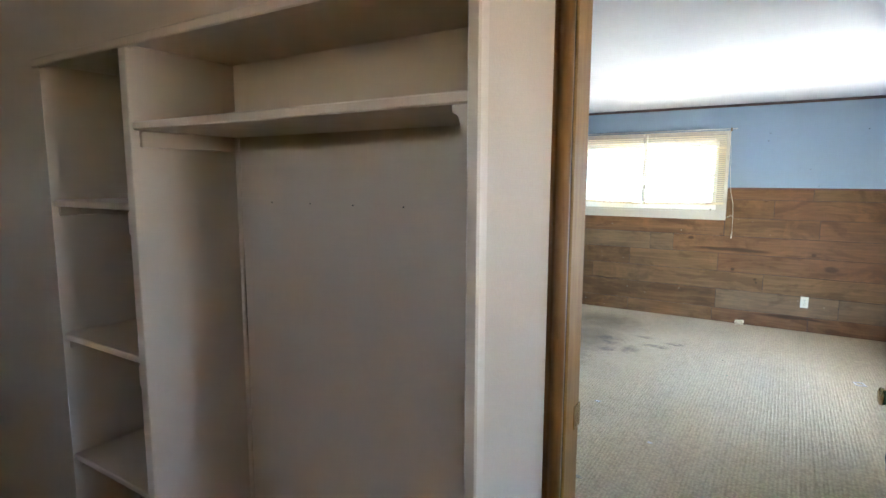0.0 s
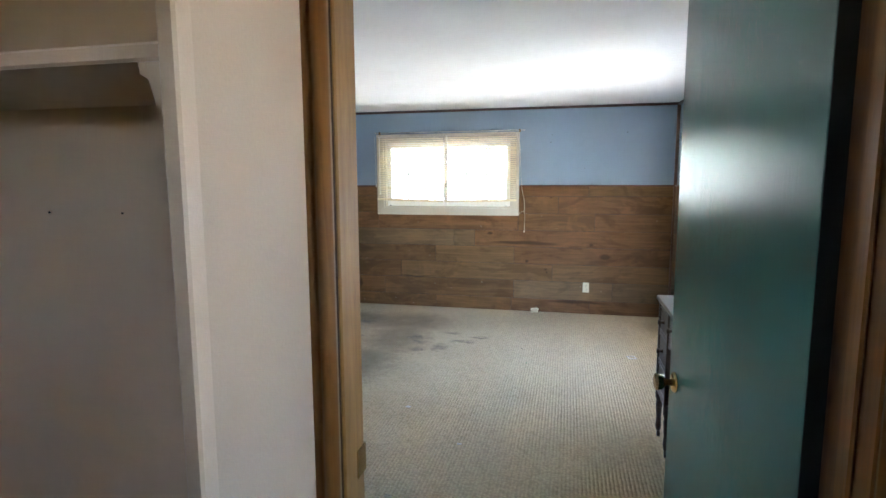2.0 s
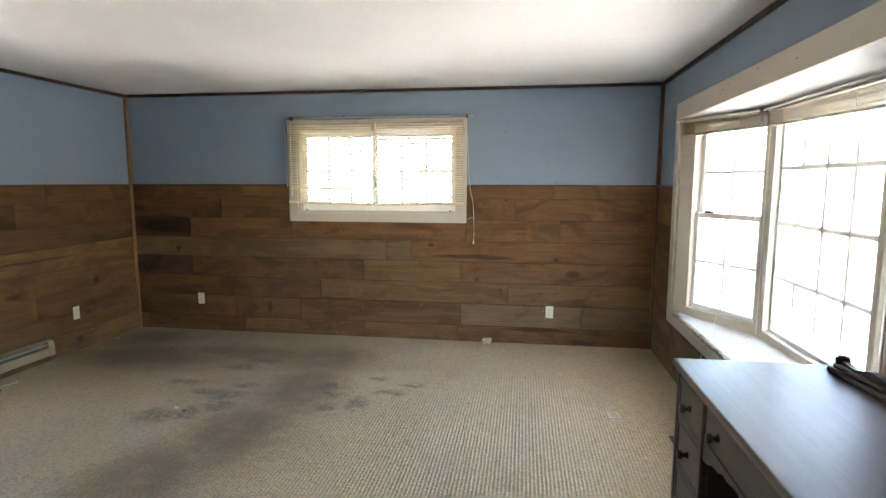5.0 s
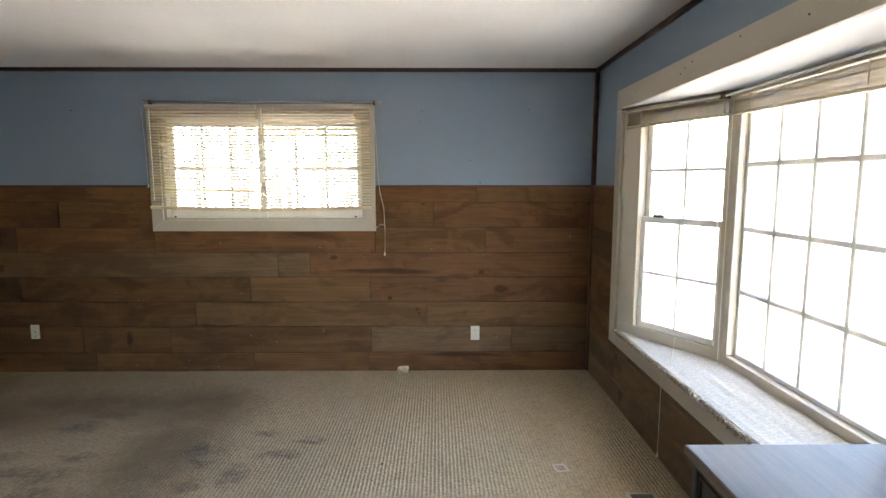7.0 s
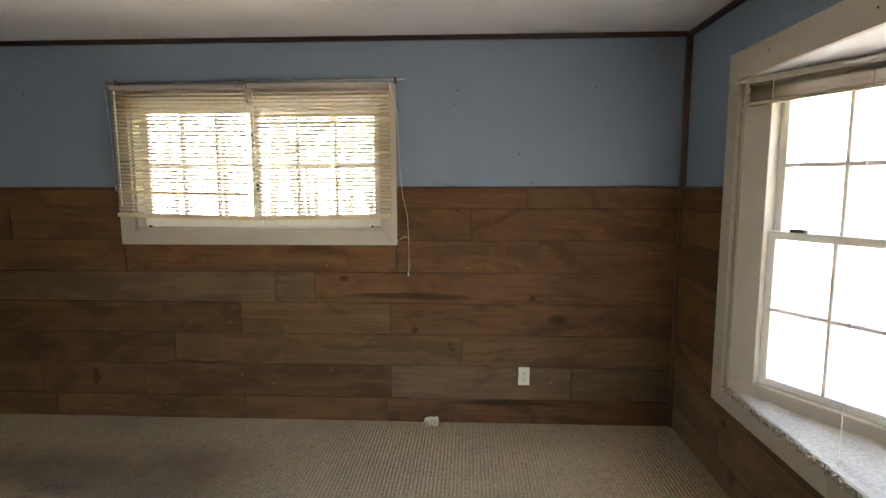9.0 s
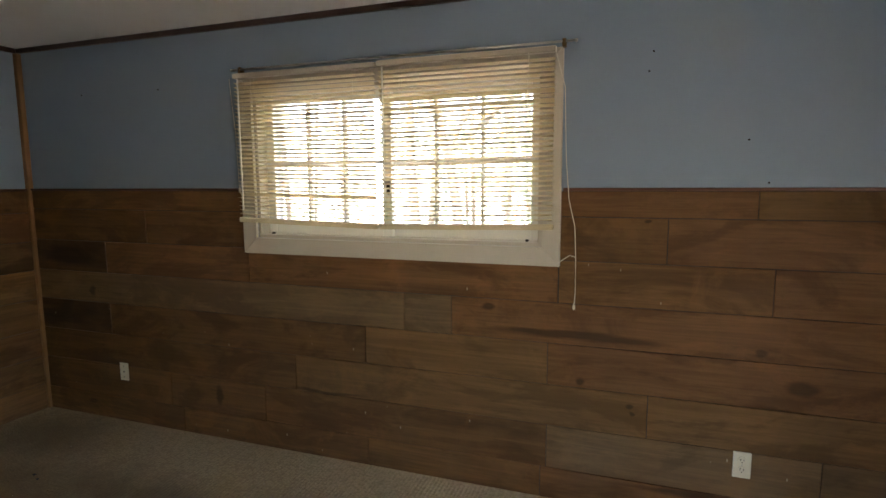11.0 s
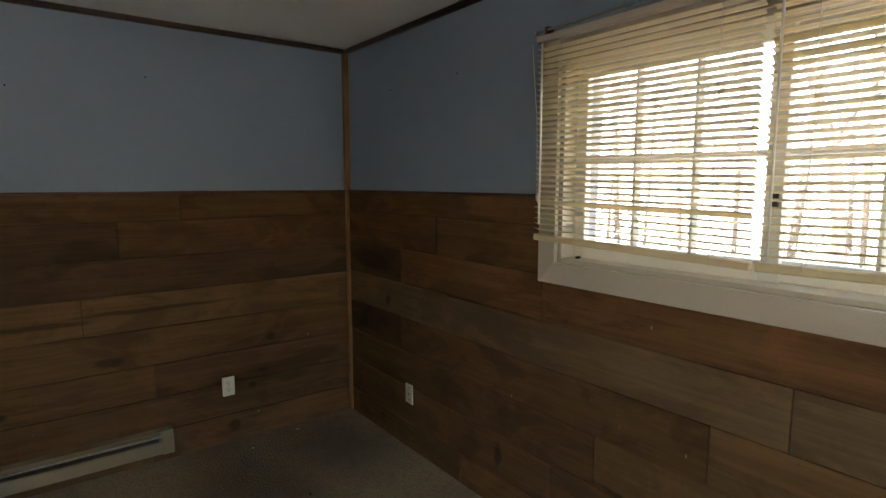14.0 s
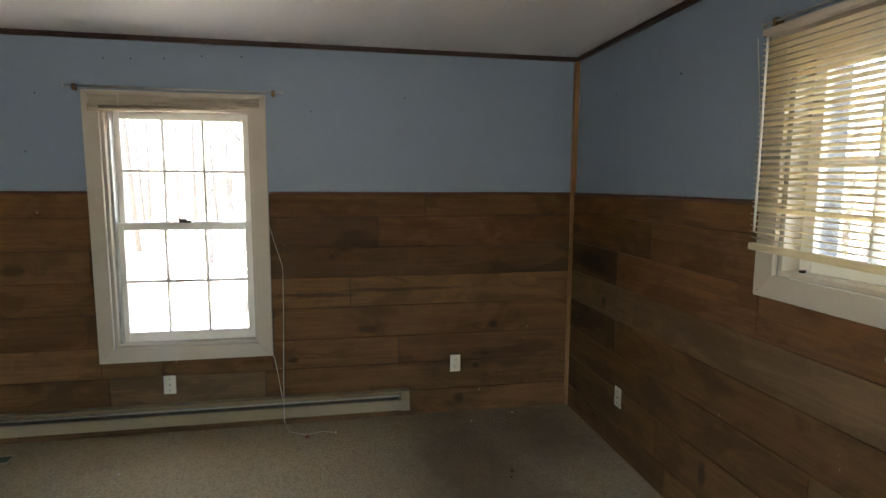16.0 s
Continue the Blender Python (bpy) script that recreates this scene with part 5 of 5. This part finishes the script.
for nm, lb, x, y, s, mt, k in (("plastic_chip", "dark rounded chip on the carpet", -3.33, -1.865, 0.016, BLACK, 1), ("paper_flake", "white paper flake on the carpet", -3.41, -1.83, 0.022, WASTE, 2), ("wood_chip", "pale wood chip on the carpet", -2.152, -2.925, 0.024, WASTE, 4),
                          ("dark_crumb", "dark crumb on the carpet", -1.5, -1.46, 0.010, BLACK, 5), ("dark_crumb", "dark crumb on the carpet", -4.2, -0.676, 0.013, BLACK, 6), ("green_crumb", "green crumb on the carpet", -1.434, -1.845, 0.008, GREENM, 7),
                          ("wood_chip", "pale wood chip on the carpet", -1.714, -3.361, 0.018, WASTE, 8), ("dark_crumb", "dark twig on the carpet by the doorway", -1.95, -3.96, 0.026, FRINGE, 9), ("paper_flake", "white paper flake on the carpet", -4.586, -2.695, 0.014, WASTE, 10),
                          ("dark_crumb", "dark crumb on the carpet", -4.256, -0.651, 0.015, BLACK, 11), ("red_scrap", "small red scrap beside the heater", -4.85, -1.75, 0.026, REDM, 12), ("paper_flake", "yellowish flake on the carpet", -4.9, -0.72, 0.013, PAPER, 13),
                          ("paper_flake", "yellowish flake on the carpet", -4.98, -0.42, 0.013, PAPER, 14)):
    crumple(nm, lb, (x, y, 0.0), s * 0.62, mt, k, 0.35)
# fine litter
lit = bmesh.new()
rl = random.Random(21)
for k in range(150):
    x, y = rl.uniform(-4.9, -0.4), rl.uniform(-4.6, -0.15)
    s = rl.uniform(0.0025, 0.007)
    a = rl.uniform(0, 3.1)
    c, d = math.cos(a) * s, math.sin(a) * s
    h = rl.uniform(0.001, 0.003)
    v = [lit.verts.new(p) for p in ((x - c, y - d, 0), (x + d * 0.5, y - c * 0.5, 0), (x + c, y + d, 0), (x - d * 0.5, y + c * 0.5, 0), (x, y, h))]
    for i in range(4):
        lit.faces.new((v[i], v[(i + 1) % 4], v[4]))
    lit.faces.new(v[3::-1])
tagged(part("carpet_crumbs", lit, FRINGE), "scattered dark crumbs and lint on the carpet", "crumbs", "", "stuff")
hook = thing("ceiling_hook", "small metal hook and chain hanging from the ceiling", "hook", pose(-1.155, -3.91, H))
part("hook_plate", lathe([(0.010, -0.006), (0.012, 0.0)], 12), STEEL, hook)
part("chain", tube([(0, 0, -0.004), (0.003, 0, -0.02), (-0.002, 0, -0.035), (0, 0, -0.05)], 0.003, 6), OLDBRASS, hook)


# ---- outdoors ----
gbm = bmesh.new()
gv = [gbm.verts.new((900 * math.cos(a), 900 * math.sin(a), -0.75)) for a in [2 * math.pi * k / 48 for k in range(48)]]
gbm.faces.new(gv)
tagged(part("ground", gbm, LAWN), "dry spring lawn with bare patches", "lawn", "", "structure")
ext = bmesh.new()
for a, b in (((-5.35, 0.145, -0.76), (0.15, 0.30, NZ0 - 0.05)), ((-5.35, 0.145, NZ1 + 0.06), (0.15, 0.30, H + 0.3)), ((-5.35, 0.145, NZ0 - 0.05), (NX0 - 0.05, 0.30, NZ1 + 0.06)), ((NX1 + 0.05, 0.145, NZ0 - 0.05), (0.15, 0.30, NZ1 + 0.06)),
             ((-5.35, -8.3, -0.76), (-5.205, 0.14, WZ0 - 0.05)), ((-5.35, -8.3, WZ1 + 0.06), (-5.205, 0.14, H + 0.3)), ((-5.35, -8.3, WZ0 - 0.05), (-5.205, WY0 - 0.05, WZ1 + 0.06)), ((-5.35, WY1 + 0.05, WZ0 - 0.05), (-5.205, 0.14, WZ1 + 0.06))):
    box(a, b, 0, ext)
tagged(part("outer_wall", ext, GREYHOOD), "grey weathered outside wall of the house", "wall", "", "structure")
roof = box((-5.9, -9.0, H + 0.13), (0.75, 0.85, H + 0.33))
tagged(part("roof", roof, GREYHOOD), "grey roof slab with wide eaves", "roof", "", "structure")


def tree(x, y, h, r, seed, leaves):
    """A bare-limbed spring tree: tapered trunk, limbs and loose clumps of small leaves."""
    q = random.Random(seed)
    t = thing("tree", "slender grey tree with sparse spring leaves", "tree", pose(x, y, -0.75), "garden trees")
    bm = bmesh.new()
    tips = []
    def limb(p, d, ln, rad, depth):
        pts, n = [Vector(p)], 5
        for k in range(n):
            d = (d + Vector((q.uniform(-0.16, 0.16), q.uniform(-0.16, 0.16), q.uniform(-0.03, 0.10)))).normalized()
            pts.append(pts[-1] + d * ln / n)
        sides = 8 if depth == 0 else 5
        rings = []
        for k, c in enumerate(pts):
            rr_ = rad * (1 - 0.75 * k / n)
            w = d.to_track_quat("Z", "Y")
            rings.append([bm.verts.new(c + w @ Vector((rr_ * math.cos(2 * math.pi * s / sides), rr_ * math.sin(2 * math.pi * s / sides), 0))) for s in range(sides)])
        for a, b in zip(rings, rings[1:]):
            for s in range(sides):
                bm.faces.new((a[s], a[(s + 1) % sides], b[(s + 1) % sides], b[s])).smooth = True
        if depth < 2:
            for k in range(5 if depth == 0 else 3):
                f = q.uniform(0.35, 1.0)
                i = min(int(f * n), n)
                a = q.uniform(0, 6.28)
                nd = (d * 0.7 + Vector((math.cos(a), math.sin(a), q.uniform(0, 0.6)))).normalized()
                limb(pts[i], nd, ln * q.uniform(0.4, 0.6), rad * (1 - 0.75 * i / n) * 0.65, depth + 1)
        else:
            tips.extend(pts[2:])
    limb((0, 0, 0), Vector((0, 0, 1)), h, r, 0)
    part("trunk", bm, BARK, t)
    lb = bmesh.new()
    for k in range(leaves):
        c = q.choice(tips) + Vector((q.gauss(0, 0.28), q.gauss(0, 0.28), q.gauss(0, 0.25)))
        s = q.uniform(0.035, 0.08)
        e = Euler((q.uniform(0, 6.28), q.uniform(0, 6.28), q.uniform(0, 6.28)))
        vs = [lb.verts.new(c + Vector(p) * s) for p in [e.to_matrix() @ Vector(w) for w in ((-1, 0, 0), (0, -0.45, 0.1), (1, 0, 0), (0, 0.45, 0.1))]]
        lb.faces.new(vs)
    part("crown", lb, LEAF, t)
    return t


for k, (x, y, h, r, n) in enumerate(((-3.1, 5.6, 2.6, 0.04, 900), (-2.2, 6.6, 2.9, 0.04, 900), (-5.4, 7.5, 6.5, 0.13, 1100), (-1.0, 9.5, 7.0, 0.16, 1200), (-5.5, 10.5, 7.5, 0.15, 1000), (0.8, 6.4, 5.0, 0.10, 1200), (-22.5, -3.4, 11.0, 0.17, 500), (-18.0, -5.2, 9.5, 0.12, 500), (-25.5, -5.9, 12.5, 0.2, 500),
                                   (-21.0, -4.6, 10.0, 0.13, 500), (7.5, 1.6, 5.5, 0.12, 1000), (9.5, 4.0, 6.5, 0.16, 1000), (11.0, -1.0, 7.0, 0.15, 800), (8.6, 0.2, 5.0, 0.10, 900), (-10.5, -1.9, 1.3, 0.04, 700), (-11.5, -3.2, 1.4, 0.04, 700), (-15.5, -2.6, 8.0, 0.11, 300), (-14.0, -1.2, 7.0, 0.09, 300))):
    tree(x, y, h, r, 40 + k, n)


def woods(name, label, x0, x1, y0, y1, top, n, seed):
    """A belt of far woodland: thin trunks and loose leaf clumps with gaps."""
    q = random.Random(seed)
    root = thing(name, label, "woods", pose((x0 + x1) / 2, (y0 + y1) / 2, -0.75), kind="stuff")
    c0 = Vector(((x0 + x1) / 2, (y0 + y1) / 2, 0))
    trunks, verts, faces = bmesh.new(), [], []
    for k in range(26):
        p = Vector((q.uniform(x0, x1), q.uniform(y0, y1), 0)) - c0
        h, r = q.uniform(0.7, 1.0) * top, q.uniform(0.05, 0.13)
        bend = Vector((q.uniform(-0.5, 0.5), q.uniform(-0.5, 0.5), 0))
        tube([p, p + Vector((0, 0, h * 0.4)) + bend * 0.4, p + Vector((0, 0, h)) + bend], r, 6, trunks)
    clumps = [Vector((q.uniform(x0, x1), q.uniform(y0, y1), top * q.random() ** 1.5)) - c0 for k in range(n // 45)]
    for k in range(n):
        c = q.choice(clumps) + Vector((q.gauss(0, 0.6), q.gauss(0, 0.6), q.gauss(0, 0.42)))
        c.z = max(c.z, 0.05)
        s = q.uniform(0.06, 0.13)
        e = Euler((q.uniform(0, 6.28), q.uniform(0, 6.28), q.uniform(0, 6.28))).to_matrix()
        i = len(verts)
        verts.extend(c + e @ Vector(w) * s for w in ((-1, 0, 0), (0, -0.45, 0.1), (1, 0, 0), (0, 0.45, 0.1)))
        faces.append((i, i + 1, i + 2, i + 3))
    part("trunks", trunks, BARK, root)
    me = bpy.data.meshes.new("foliage")
    me.from_pydata(verts, [], faces)
    me.materials.append(LEAF)
    new("foliage", me).parent = root


woods("woodland", "pale green spring woods behind the house", -16, 7, 11, 20, 9.0, 15000, 71)
woods("woodland", "thin bare spring woods beyond the lawn", -34, -20, -12, 5, 11.0, 5000, 72)
woods("woodland", "pale spring woods across the yard", 15, 24, -14, 9, 8.0, 6000, 73)
